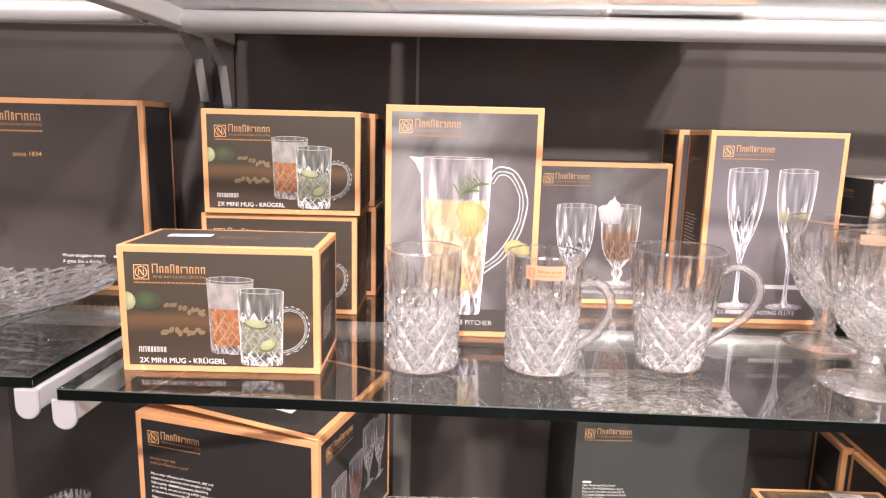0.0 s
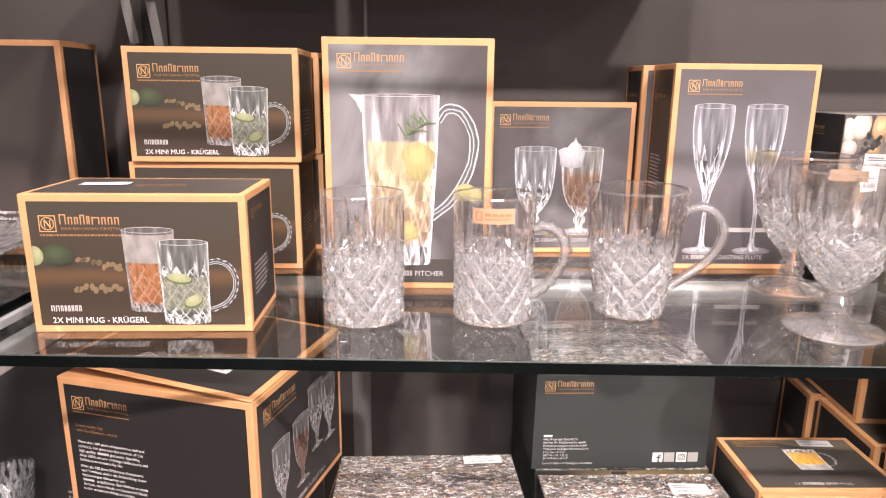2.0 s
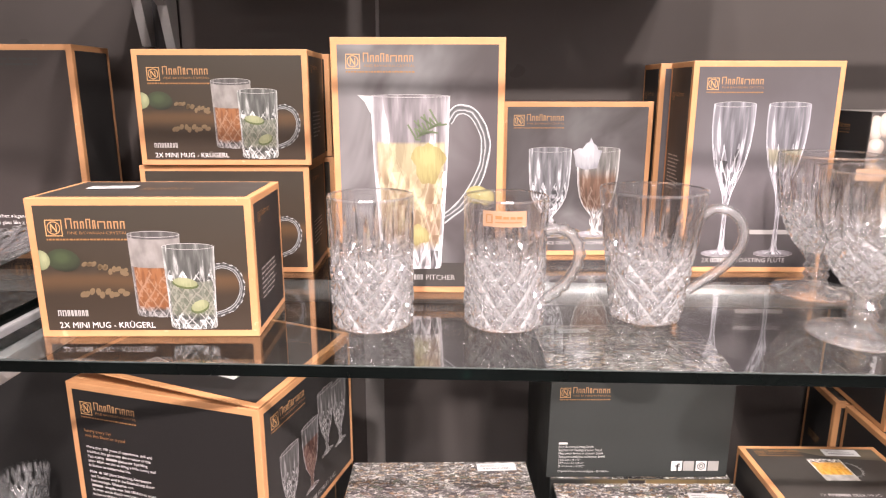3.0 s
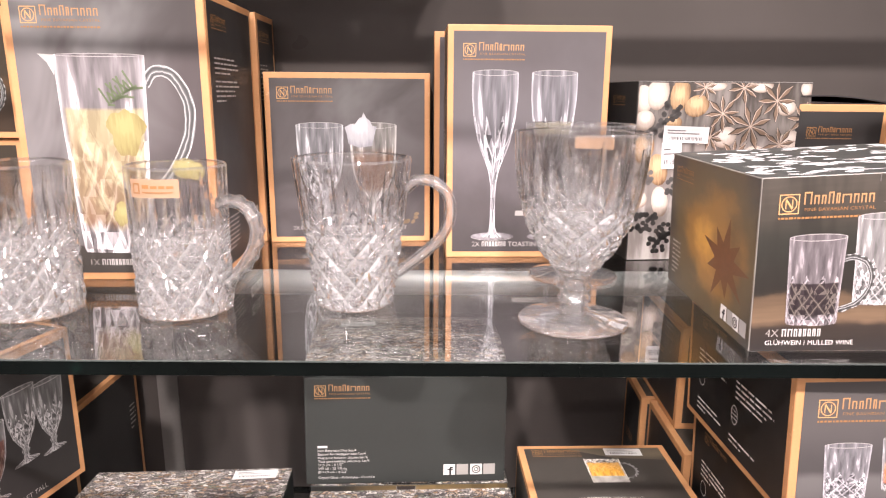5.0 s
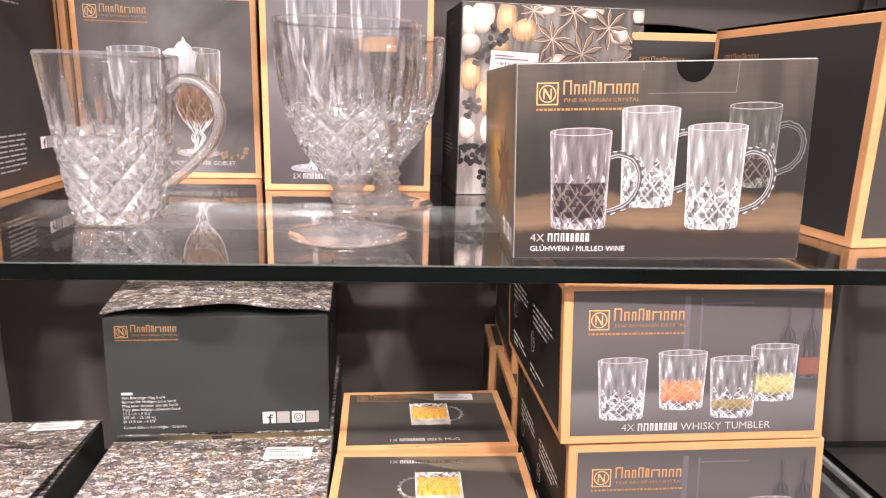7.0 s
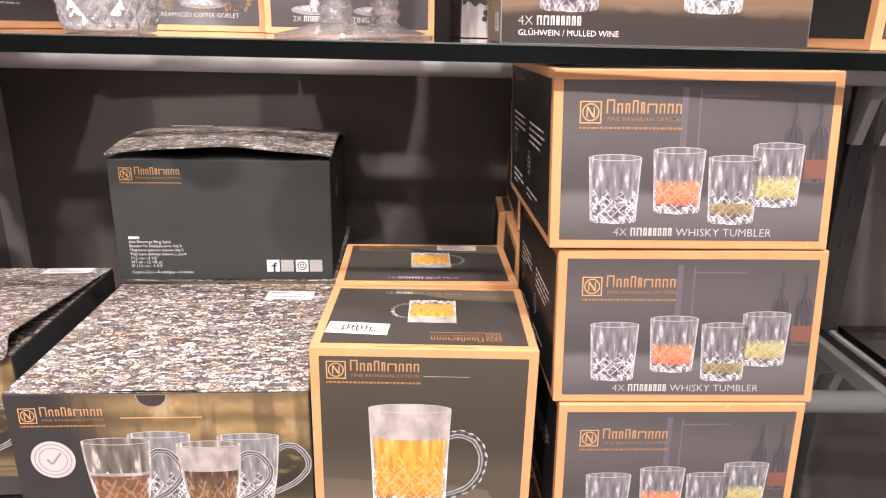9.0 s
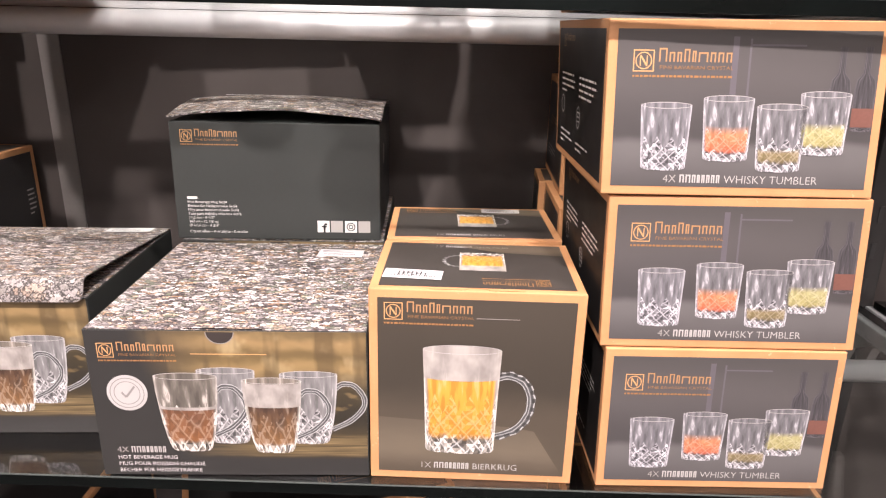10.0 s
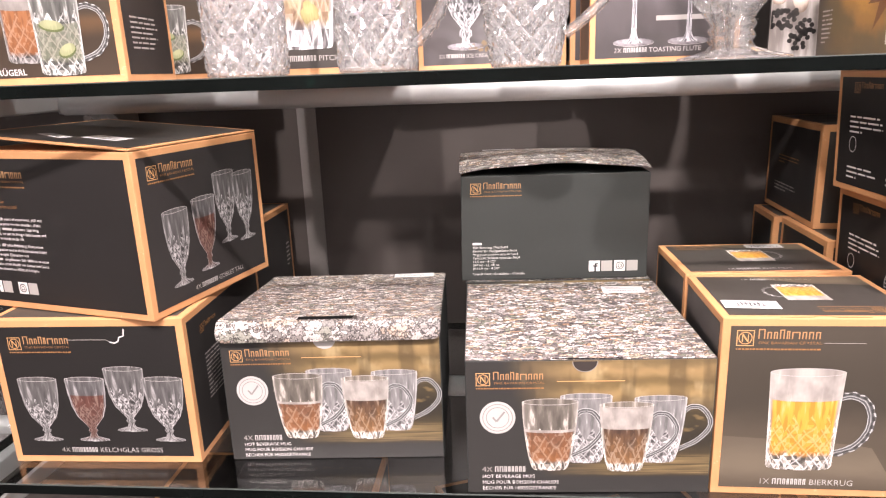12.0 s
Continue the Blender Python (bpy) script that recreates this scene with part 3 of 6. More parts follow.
def maker_mark(parent, x, y, size, mat=None, fine=None, mm=0.5, flip=False, tag=True):
    """The maker's mark: a framed ring with a slanting bar, a bar row for the name and two thin rows; x, y is its lower left, size its height."""
    mat, fine = mat or GOLD, fine or GOLD_DIM
    s, t = size, size * 0.052
    polys = [rect(x, y, s, t), rect(x, y + s - t, s, t), rect(x, y + t, t, s - 2 * t), rect(x + s - t, y + t, t, s - 2 * t)]
    polys += ring(x + s / 2, y + s / 2, s * 0.40, s * 0.40, t, 20)
    polys += stroke([(x + s * 0.34, y + s * 0.74), (x + s * 0.66, y + s * 0.26)], t * 1.5)
    polys += [rect(x + s * 0.31, y + s * 0.27, t, s * 0.46), rect(x + s * 0.63, y + s * 0.27, t, s * 0.46)]
    name, x1 = glyph_bars(x + s * 1.22, y + s * 0.46, s * 0.62, NAME_MARK, 0.30, 0.115)
    turn = Matrix.Rotation(math.pi, 4, "Z") if flip else Matrix.Identity(4)
    if flip:
        turn = Matrix.Translation((x + x1, 2 * y + s, 0)) @ turn
    stuff(part("mark", flat(polys), mat, parent, basis=lift(mm) @ turn))
    stuff(part("name_mark", flat(name), MARK_INK if mat is GOLD else fine, parent, basis=lift(mm) @ turn))
    if tag:
        me, wide = words("FINE BAVARIAN CRYSTAL", 0.01)
        k = (x1 - x - s * 1.26) / wide
        me = me.copy()
        me.materials.clear()
        me.materials.append(fine)
        line = new("lettering", me)
        line.parent = parent
        line.matrix_basis = lift(mm) @ turn @ Matrix.Translation((x + s * 1.26, y + s * 0.12, 0)) @ Matrix.Diagonal((k, k * 0.8, 1, 1))
        low, _ = glyph_bars(x, y - s * 0.25, s * 0.10, [(0.9, 1.0), (1.6, 1.0), (1.3, 1.0), (2.1, 1.0)] * 9, 0.9)
        low = [r for r in low if r[1][0] < x1]
        stuff(part("mark_small_print", flat(low), fine, parent, basis=lift(mm) @ turn))
    return x1


def text_block(parent, x, y, w, rows, pitch, mat, seed=1, mm=0.5, fill=0.34):
    """Rows of small print too fine to read, as broken bars."""
    rnd = random.Random(seed)
    polys = []
    for r in range(rows):
        cx, end = x, x + w * (rnd.uniform(0.75, 1.0) if r < rows - 1 else rnd.uniform(0.3, 0.8))
        while cx < end:
            L = min(rnd.uniform(1.2, 4.5) * pitch, end - cx)
            polys.append(rect(cx, y - r * pitch, L, pitch * fill))
            cx += L + pitch * 0.45
    return stuff(part("small_print", flat(polys), mat, parent, basis=lift(mm)))


def title(parent, x, y, size, count, rest, mat=None, style="line"):
    """'4X', a bar row for the range's name and the kind of glass."""
    mat = mat or WHITE_INK
    if style == "mini":
        bars, _ = glyph_bars(x, y + size * 1.45, size * 0.72, RANGE_MARK, 0.3, 0.17)
        stuff(part("range_mark", flat(bars), RANGE_INK, parent, basis=lift(0.5)))
        write(parent, rest, x, y, size, mat, True)
        return
    w = write(parent, count, x, y, size, GREY_INK)
    bars, x1 = glyph_bars(x + w + size * 0.3, y, size * 0.72, RANGE_MARK, 0.3, 0.17)
    stuff(part("range_mark", flat(bars), RANGE_INK, parent, basis=lift(0.5)))
    if style == "down":
        for i, line in enumerate(rest):
            write(parent, line, x, y - size * (0.80 + 0.78 * i), size * 0.64, mat)
        return
    write(parent, rest, x1 + size * 0.22, y, size, RANGE_INK, style == "bold")


def icons(parent, x, y, s, gap=1.25):
    """Two white social badges, each with a plain square beside it."""
    for i in range(2):
        bx = x + i * s * 2.3 * gap
        part("badge", flat([rect(bx, y, s, s)]), WHITE_INK, parent, basis=lift(0.5))
        if i == 0:
            shape = [rect(bx + s * 0.5, y, s * 0.16, s * 0.66), rect(bx + s * 0.34, y + s * 0.44, s * 0.46, s * 0.13), rect(bx + s * 0.56, y + s * 0.64, s * 0.26, s * 0.14)]
        else:
            shape = ring(bx + s / 2, y + s / 2, s * 0.38, s * 0.38, s * 0.09, 16) + ring(bx + s / 2, y + s / 2, s * 0.2, s * 0.2, s * 0.08, 12)
        part("badge_shape", flat(shape), BLACK_INK, parent, basis=lift(0.8))
        part("badge_square", flat([rect(bx + s * 1.12, y, s, s)]), GREY_INK, parent, basis=lift(0.5))


def price_label(parent, basis, w=0.032, h=0.018, seed=1, ink=True):
    lab = part("price_label", block(w, h, 0.0003, 0.0), PAPER, parent, "white paper price label", basis)
    rnd = random.Random(seed)
    bars = [rect(-w * 0.42, h * 0.2, w * rnd.uniform(0.3, 0.6), h * 0.06), rect(-w * 0.42, h * 0.04, w * 0.7, h * 0.05)]
    cx = -w * 0.36
    while cx < w * 0.36 and ink:
        b = rnd.uniform(0.0004, 0.0012)
        bars.append(rect(cx, -h * 0.34, b, h * 0.2))
        cx += b + rnd.uniform(0.0004, 0.0012)
    stuff(part("label_print", flat(bars), FAINT_INK, lab, basis=lift(0.6)))
    return lab


# ---- printed pictures ----
PROFILES = {
    "tumbler": [(0.42, 0.0), (0.44, 0.02), (0.47, 0.5), (0.5, 1.0)],
    "mug": [(0.43, 0.0), (0.45, 0.02), (0.47, 0.5), (0.5, 1.0)],
    "cup": [(0.29, 0.0), (0.325, 0.03), (0.375, 0.16), (0.425, 0.36), (0.463, 0.6), (0.487, 0.8), (0.5, 1.0)],
    "flute": [(0.20, 0.0), (0.10, 0.02), (0.055, 0.06), (0.045, 0.24), (0.06, 0.34), (0.11, 0.42), (0.21, 0.50), (0.33, 0.60), (0.41, 0.72), (0.45, 0.85), (0.455, 0.93), (0.45, 1.0)],
    "goblet": [(0.38, 0.0), (0.36, 0.02), (0.11, 0.06), (0.07, 0.12), (0.12, 0.16), (0.08, 0.20), (0.17, 0.27), (0.33, 0.39), (0.43, 0.56), (0.48, 0.78), (0.5, 1.0)],
    "ice_goblet": [(0.20, 0.0), (0.10, 0.03), (0.08, 0.09), (0.14, 0.12), (0.14, 0.17), (0.09, 0.20), (0.17, 0.25), (0.31, 0.34), (0.41, 0.45), (0.465, 0.60), (0.49, 0.78), (0.5, 1.0)],
    "tall_goblet": [(0.40, 0.0), (0.36, 0.02), (0.10, 0.06), (0.08, 0.12), (0.13, 0.16), (0.09, 0.20), (0.18, 0.27), (0.33, 0.39), (0.43, 0.56), (0.48, 0.76), (0.5, 1.0)],
    "bottle": [(0.48, 0.0), (0.5, 0.05), (0.5, 0.5), (0.42, 0.62), (0.16, 0.7), (0.15, 0.95), (0.19, 0.96), (0.19, 1.0)],
}


def revolved_view(prof, x, y, w, h, tilt=0.055, cols=12):
    """The outline of a glass seen slightly from above, as a grid whose u runs from its one side to the other."""
    bm = bmesh.new()
    uv = bm.loops.layers.uv.new("UVMap")
    steps = []
    for (a0, b0), (a1, b1) in zip(prof, prof[1:]):
        k = max(1, math.ceil((b1 - b0) / 0.07))
        steps += [(a0 + (a1 - a0) * i / k, b0 + (b1 - b0) * i / k, -1) for i in range(k)]
    steps += [(prof[-1][0], prof[-1][1], -1), (prof[-1][0], prof[-1][1] + 0.012, 1)]
    rows = []
    for a, b, way in steps:
        row = []
        for c in range(cols + 1):
            s = -math.cos(math.pi * c / cols)
            bend = way * 2 * a * w * tilt * math.sqrt(max(0.0, 1 - s * s))
            row.append((bm.verts.new((x + s * a * w, y + min(b, 1.0) * h + bend, 0)), ((s + 1) / 2, b)))
        rows.append(row)
    for r0, r1 in zip(rows, rows[1:]):
        for c in range(cols):
            quad = (r0[c], r0[c + 1], r1[c + 1], r1[c])
            if r0 is rows[-2] and c in (0, cols - 1):
                quad = quad[:3] if c == 0 else (quad[0], quad[1], quad[3])
            f = bm.faces.new([p[0] for p in quad])
            for lp, p in zip(f.loops, quad):
                lp[uv].uv = p[1]
    return bm


EARS = {
    "loop": ((0.0, 0.745), (0.38, 0.765), (0.80, 0.70), (1.0, 0.55), (0.92, 0.38), (0.60, 0.24), (0.0, 0.155)),
    "ear": ((0.0, 0.80), (0.26, 0.865), (0.66, 0.84), (0.98, 0.68), (0.96, 0.52), (0.55, 0.34), (-0.14, 0.20)),
}


def spline(points, count):
    """A smooth line through points."""
    out = []
    for i in range(count + 1):
        x = i / count * (len(points) - 1)
        k = min(int(x), len(points) - 2)
        f = x - k
        p = [points[max(0, k - 1)], points[k], points[k + 1], points[min(len(points) - 1, k + 2)]]
        out.append(tuple(0.5 * (2 * p[1][c] + (p[2][c] - p[0][c]) * f + (2 * p[0][c] - 5 * p[1][c] + 4 * p[2][c] - p[3][c]) * f * f + (3 * p[1][c] - p[0][c] - 3 * p[2][c] + p[3][c]) * f ** 3) for c in (0, 1)))
    return out


def ribbon(line, t, notch=0.0, count=9):
    """A flat band along a line; u runs across it, v along it. notch scallops its outer rim."""
    bm = bmesh.new()
    uv = bm.loops.layers.uv.new("UVMap")
    rows, last = [], len(line) - 1
    for i, (x, y) in enumerate(line):
        (ax, ay), (bx, by) = line[max(0, i - 1)], line[min(last, i + 1)]
        L = math.hypot(bx - ax, by - ay) or 1e-9
        nx, ny = -(by - ay) / L, (bx - ax) / L
        out = t / 2 + notch * abs(math.sin(math.pi * count * i / last))
        rows.append([(bm.verts.new((x + nx * k, y + ny * k, 0)), (w, i / last)) for k, w in ((out, 0.0), (0.0, 0.5), (-t / 2, 1.0))])
    for a, b in zip(rows, rows[1:]):
        for c in (0, 1):
            quad = (a[c], b[c], b[c + 1], a[c + 1])
            f = bm.faces.new([q[0] for q in quad])
            f.normal_update()
            for lp in f.loops:
                lp[uv].uv = next(q[1] for q in quad if q[0] is lp.vert)
            if f.normal.z < 0:
                f.normal_flip()
    return bm


def picture(parent, kind, x, y, w, h, mat, mm=0.6, handle=0.0, scallop=False, ear="loop"):
    """A printed glass standing at x (its middle), y (its foot)."""
    prof = PROFILES[kind]
    part("printed_glass", revolved_view(prof, x, y, w, h), mat, parent, basis=lift(mm))
    if kind == "bottle":
        return
    if kind in ("flute", "ice_goblet"):
        part("printed_foot", flat([oval(x, y, w * 0.44, w * 0.085, 24)], (x - w * 0.44, y - w * 0.085, x + w * 0.44, y + w * 0.085)), FOOT_PRINT, parent, basis=lift(mm - 0.05))
        part("printed_foot_rim", flat(ring(x, y, w * 0.44, w * 0.085, 0.00035, 24, 190, 350)), RANGE_INK, parent, basis=lift(mm - 0.02))
    a = prof[-1][0] * w
    part("printed_rim", flat(ring(x, y + h, a, a * 0.13, 0.00045, 24)), RANGE_INK if mat is not PG_DIM else GREY_INK, parent, basis=lift(mm + 0.1))
    if handle:
        line = spline([(x + w * 0.46 + k * handle, y + h * v) for k, v in EARS[ear]], 40)
        part("printed_handle", ribbon(line, w * 0.10, w * 0.016 if scallop else 0.0), HANDLE_DIM if mat is PG_DIM else NOTCHED_INK if scallop else HANDLE_INK, parent, basis=lift(mm - 0.04))


def scatter(parent, mat, spots, mm=0.55, name="printed_fruit", clip=None):
    """Printed ovals: each a part of its own, or one joined part where they are tiny and many. clip: width and height that they stay inside."""
    def shape(x, y, rx, ry, t, n):
        pts = oval(x, y, rx, ry, n, t)
        if clip:
            pts = [(min(max(a, 0.0012), clip[0] - 0.0012), min(max(b, 0.0012), clip[1] - 0.0012)) for a, b in pts]
        return pts

    if max(max(sp[2], sp[3]) for sp in spots) < 0.0045:
        stuff(part(name, flat([shape(x, y, rx, ry, t, 10) for x, y, rx, ry, t in spots]), mat, parent, basis=lift(mm)))
        return
    for k, (x, y, rx, ry, t) in enumerate(spots):
        part(name, flat([shape(x, y, rx, ry, t, 18)]), mat, parent, basis=lift(mm + 0.012 * k))


# ---- cartons ----
FACES = {
    "front": lambda w, d, h: (Matrix(((1, 0, 0, -w / 2), (0, 0, -1, -d / 2), (0, 1, 0, 0), (0, 0, 0, 1))), w, h),
    "left": lambda w, d, h: (Matrix(((0, 0, -1, -w / 2), (-1, 0, 0, d / 2), (0, 1, 0, 0), (0, 0, 0, 1))), d, h),
    "right": lambda w, d, h: (Matrix(((0, 0, 1, w / 2), (1, 0, 0, -d / 2), (0, 1, 0, 0), (0, 0, 0, 1))), d, h),
    "top": lambda w, d, h: (Matrix(((1, 0, 0, -w / 2), (0, 1, 0, -d / 2), (0, 0, 1, h), (0, 0, 0, 1))), w, d),
}


class Carton:
    """A folding carton: its body and, on each side asked for, a printed panel inside a border."""

    def __init__(self, label, fl, fr, z, d, h, card=None, border=0.006, panels=None, group="gift boxes", category="box", name="gift_box"):
        (ax, ay), (bx, by) = fl, fr
        self.w, self.d, self.h = math.hypot(bx - ax, by - ay), d, h
        yaw = math.atan2(by - ay, bx - ax)
        cx, cy = (ax + bx) / 2 - math.sin(yaw) * d / 2, (ay + by) / 2 + math.cos(yaw) * d / 2
        m = Matrix.Translation((cx, cy, z)) @ Matrix.Rotation(yaw, 4, "Z")
        bm = block(self.w, d, h, 0.0009)
        rnd = random.Random(int(abs(ax) * 1e4) + int(z * 100))
        for v in bm.verts:
            if v.co.z > h * 0.5:
                v.co.x += rnd.uniform(-1, 1) * 0.0003
        self.ob = thing(name, bm, card or KRAFT, m, label, category, group)
        self.panel = {}
        for side, mat in (panels or {}).items():
            M, pw, ph = FACES[side](self.w, d, h)
            b = border
            bm = block(pw - 2 * b, ph - 2 * b, 0.0003, 0.0, (pw / 2, ph / 2, 0))
            uv = bm.loops.layers.uv.new("UVMap")
            for f in bm.faces:
                for lp in f.loops:
                    lp[uv].uv = (lp.vert.co.x / pw, lp.vert.co.y / ph)
            self.panel[side] = part(side + "_panel", bm, mat, self.ob, basis=M)

    def size(self, side):
        return FACES[side](self.w, self.d, self.h)[1:]

    def label_on(self, side, x, y, turn=0.0, w=0.032, h=0.018, seed=1):
        M = FACES[side](self.w, self.d, self.h)[0]
        return price_label(self.ob, M @ Matrix.Translation((x, y, 0.0012)) @ Matrix.Rotation(radians(turn), 4, "Z"), w, h, seed)

    def settle(self, tl, tr, rack=0.0):
        """Lets the card give: moves the two upper front corners by (dx, dz), with all that is printed there, and the back sideways by rack."""
        for o in (self.ob, *self.ob.children_recursive):
            m, up = Matrix.Identity(4), o
            while up is not self.ob:
                m, up = up.matrix_basis @ m, up.parent
            back = m.inverted()
            for v in o.data.vertices:
                p = m @ v.co
                k, f = p.z / self.h, p.x / self.w + 0.5
                p.x += k * (tl[0] + (tr[0] - tl[0]) * f) + rack * (p.y / self.d + 0.5)
                p.z += k * (tl[1] + (tr[1] - tl[1]) * f)
                v.co = back @ p

    def tuck(self, x0, x1, y=None):
        """The tuck flap's slit and thumb notch at the front of the lid."""
        M, w, d = FACES["top"](self.w, self.d, self.h)
        cx = (x0 + x1) / 2
        part("tuck_slit", flat(stroke([(x0, 0.0016), (cx - 0.009, 0.0016)], 0.0007) + stroke([(cx + 0.009, 0.0016), (x1, 0.0016)], 0.0007)
                               + ring(cx, 0.0015, 0.009, 0.004, 0.0006, 12, 0, 180)), KRAFT_DARK, self.ob, basis=M @ lift(0.25))

# ---- setting ----
WALL_Y, X0, X1 = 0.95, -2.6, 2.8
SHELF_TOPS = (0.536, 0.893, 1.25, 1.61)


def slab(name, x0, x1, y0, y1, z0, z1, mat, label, category="", bevel=0.0):
    return thing(name, block(x1 - x0, y1 - y0, z1 - z0, bevel), mat, Matrix.Translation(((x0 + x1) / 2, (y0 + y1) / 2, z0)), label, category or "wall", kind="structure")


slab("wall_north", X0, X1, WALL_Y, WALL_Y + 0.1, 0, 2.7, WALL_MAT, "dark glossy panelled back wall of the display", "wall")
slab("wall_south", X0, X1, -2.7, -2.6, 0, 2.7, SHOP_WHITE, "plain pale shop wall", "wall")
slab("wall_west", X0 - 0.1, X0, -2.7, WALL_Y + 0.1, 0, 2.7, SHOP_WHITE, "plain pale shop wall", "wall")
slab("wall_east", X1, X1 + 0.1, -2.7, WALL_Y + 0.1, 0, 2.7, SHOP_WHITE, "plain pale shop wall", "wall")
slab("floor", X0 - 0.1, X1 + 0.1, -2.7, WALL_Y + 0.1, -0.1, 0, WOOD_FLOOR, "plain grey shop floor", "floor")
slab("ceiling", X0 - 0.1, X1 + 0.1, -2.7, WALL_Y + 0.1, 2.7, 2.8, SHOP_WHITE, "plain white shop ceiling", "ceiling")

# upright rails and a panel joint on the back wall
for ux, uw in ((-0.352, 0.036), (0.974, 0.036)):
    rail = slab("trim", ux - uw / 2, ux + uw / 2, WALL_Y - 0.012, WALL_Y - 0.002, 0.1, 2.4, PANEL_BLACK, "dark slotted steel upright rail on the back wall", "rail", 0.002)
    for i in range(40):
        part("slot", block(0.006, 0.004, 0.022), BLACK_INK, rail, basis=Matrix.Translation((0, -0.004, 0.1 + i * 0.05)))
for jx in (-0.073,):
    slab("trim", jx - 0.0022, jx + 0.0022, WALL_Y - 0.004, WALL_Y - 0.001, 1.27, 2.4, ALU_DARK, "thin grey joint strip between back panels", "trim", 0.0005)
slab("trim", -0.1015, -0.0745, WALL_Y - 0.003, WALL_Y - 0.001, 0.1, 1.232, plain("grey_joint_cover", lin(122, 117, 113), 0.35, 0.2, scale=30), "grey joint cover strip between back panels", "trim", 0.0005)


ARRIS = plain("polished_glass_corner", lin(74, 80, 77), 0.18, 0.2, vary=0.5, scale=14)


def glass_shelf(x0, x1, y0, y1, top, label):
    w, d, t = x1 - x0, y1 - y0, 0.010
    ob = new("glass_shelf", mesh_of(block(w, d, t), "glass_shelf", SHELF_GLASS))
    ob.matrix_basis = Matrix.Translation(((x0 + x1) / 2, (y0 + y1) / 2, top - t))
    for ex, ey, ew, ed in ((0, -d / 2, w, 0.0012), (0, d / 2, w, 0.0012), (-w / 2, 0, 0.0012, d - 0.003), (w / 2, 0, 0.0012, d - 0.003)):
        part("polished_edge", block(ew, ed, t - 0.0004, 0.0004), SHELF_EDGE, ob, "dark green polished glass edge", Matrix.Translation((ex, ey, 0.0002)))
    part("arris", block(w, 0.0014, 0.0009, 0.0002), ARRIS, ob, "bright polished corner of the glass", Matrix.Translation((0, -d / 2 - 0.0002, t - 0.0006)))
    return tagged(ob, label, "shelf", "glass shelves")


HEEL = plain("grey_cast_heel", lin(150, 147, 144), 0.45, 0.3, vary=0.1, scale=30)


def bracket(x, top, front):
    """A shelf arm: wall heel, channel and a white end cap, with its top just under the glass."""
    d = WALL_Y - 0.012 - front
    bm = block(0.018, d - 0.004, 0.020, 0.002)
    arm = thing("shelf_bracket", bm, ALU, Matrix.Translation((x, front + d / 2 + 0.002, top - 0.0102 - 0.020)), "satin aluminium shelf bracket with a white end cap", "bracket", "shelf brackets")
    cap = bmesh.new()
    pts = [(-0.0105, 0.0), (0.0105, 0.0)] + [(0.0105 * math.cos(a), -0.0165 - 0.0105 * math.sin(a)) for a in [i * math.pi / 12 for i in range(13)]]
    f = cap.faces.new([cap.verts.new((px, 0, pz)) for px, pz in pts])
    ext = bmesh.ops.extrude_face_region(cap, geom=[f])
    bmesh.ops.translate(cap, vec=(0, 0.004, 0), verts=[v for v in ext["geom"] if isinstance(v, bmesh.types.BMVert)])
    bmesh.ops.recalc_face_normals(cap, faces=cap.faces)
    bmesh.ops.bevel(cap, geom=[e for e in cap.edges if abs(e.verts[0].co.y - e.verts[1].co.y) < 1e-6], offset=0.0008, segments=2, affect="EDGES")
    part("end_cap", cap, CAP_WHITE, arm, "white rounded plastic end cap", Matrix.Translation((0, -d / 2 - 0.004, 0.0200)))
    heel = bmesh.new()
    prof = [(0.0, 0.018), (0.0, -0.085), (-0.012, -0.085), (-0.030, -0.03), (-0.075, -0.002), (-0.075, 0.018)]
    f = heel.faces.new([heel.verts.new((-0.006, py, pz)) for py, pz in prof])
    ext = bmesh.ops.extrude_face_region(heel, geom=[f])
    bmesh.ops.translate(heel, vec=(0.012, 0, 0), verts=[v for v in ext["geom"] if isinstance(v, bmesh.types.BMVert)])
    bmesh.ops.recalc_face_normals(heel, faces=heel.faces)
    part("heel", heel, HEEL, arm, basis=Matrix.Translation((0, d / 2 - 0.002, 0.0)))
    return arm


def tube_rail(x0, x1, y, z, r=0.0125):
    bm = bmesh.new()
    bmesh.ops.create_cone(bm, cap_ends=True, segments=24, radius1=r, radius2=r, depth=x1 - x0)
    ob = thing("support_tube", bm, ALU, Matrix.Translation(((x0 + x1) / 2, y, z)) @ Matrix.Rotation(math.pi / 2, 4, "Y"), "satin aluminium support tube under the glass shelf", "tube", "support tubes", smooth=False)
    for p in ob.data.polygons:
        p.use_smooth = len(p.vertices) == 4
    for side in (-1, 1):
        bm = bmesh.new()
        bmesh.ops.create_cone(bm, cap_ends=True, segments=24, radius1=r - 0.0012, radius2=r - 0.0012, depth=0.006)
        part("end_plug", bm, CAP_WHITE, ob, "white plastic end plug", Matrix.Translation((0, 0, side * ((x1 - x0) / 2 + 0.002))))
    return ob


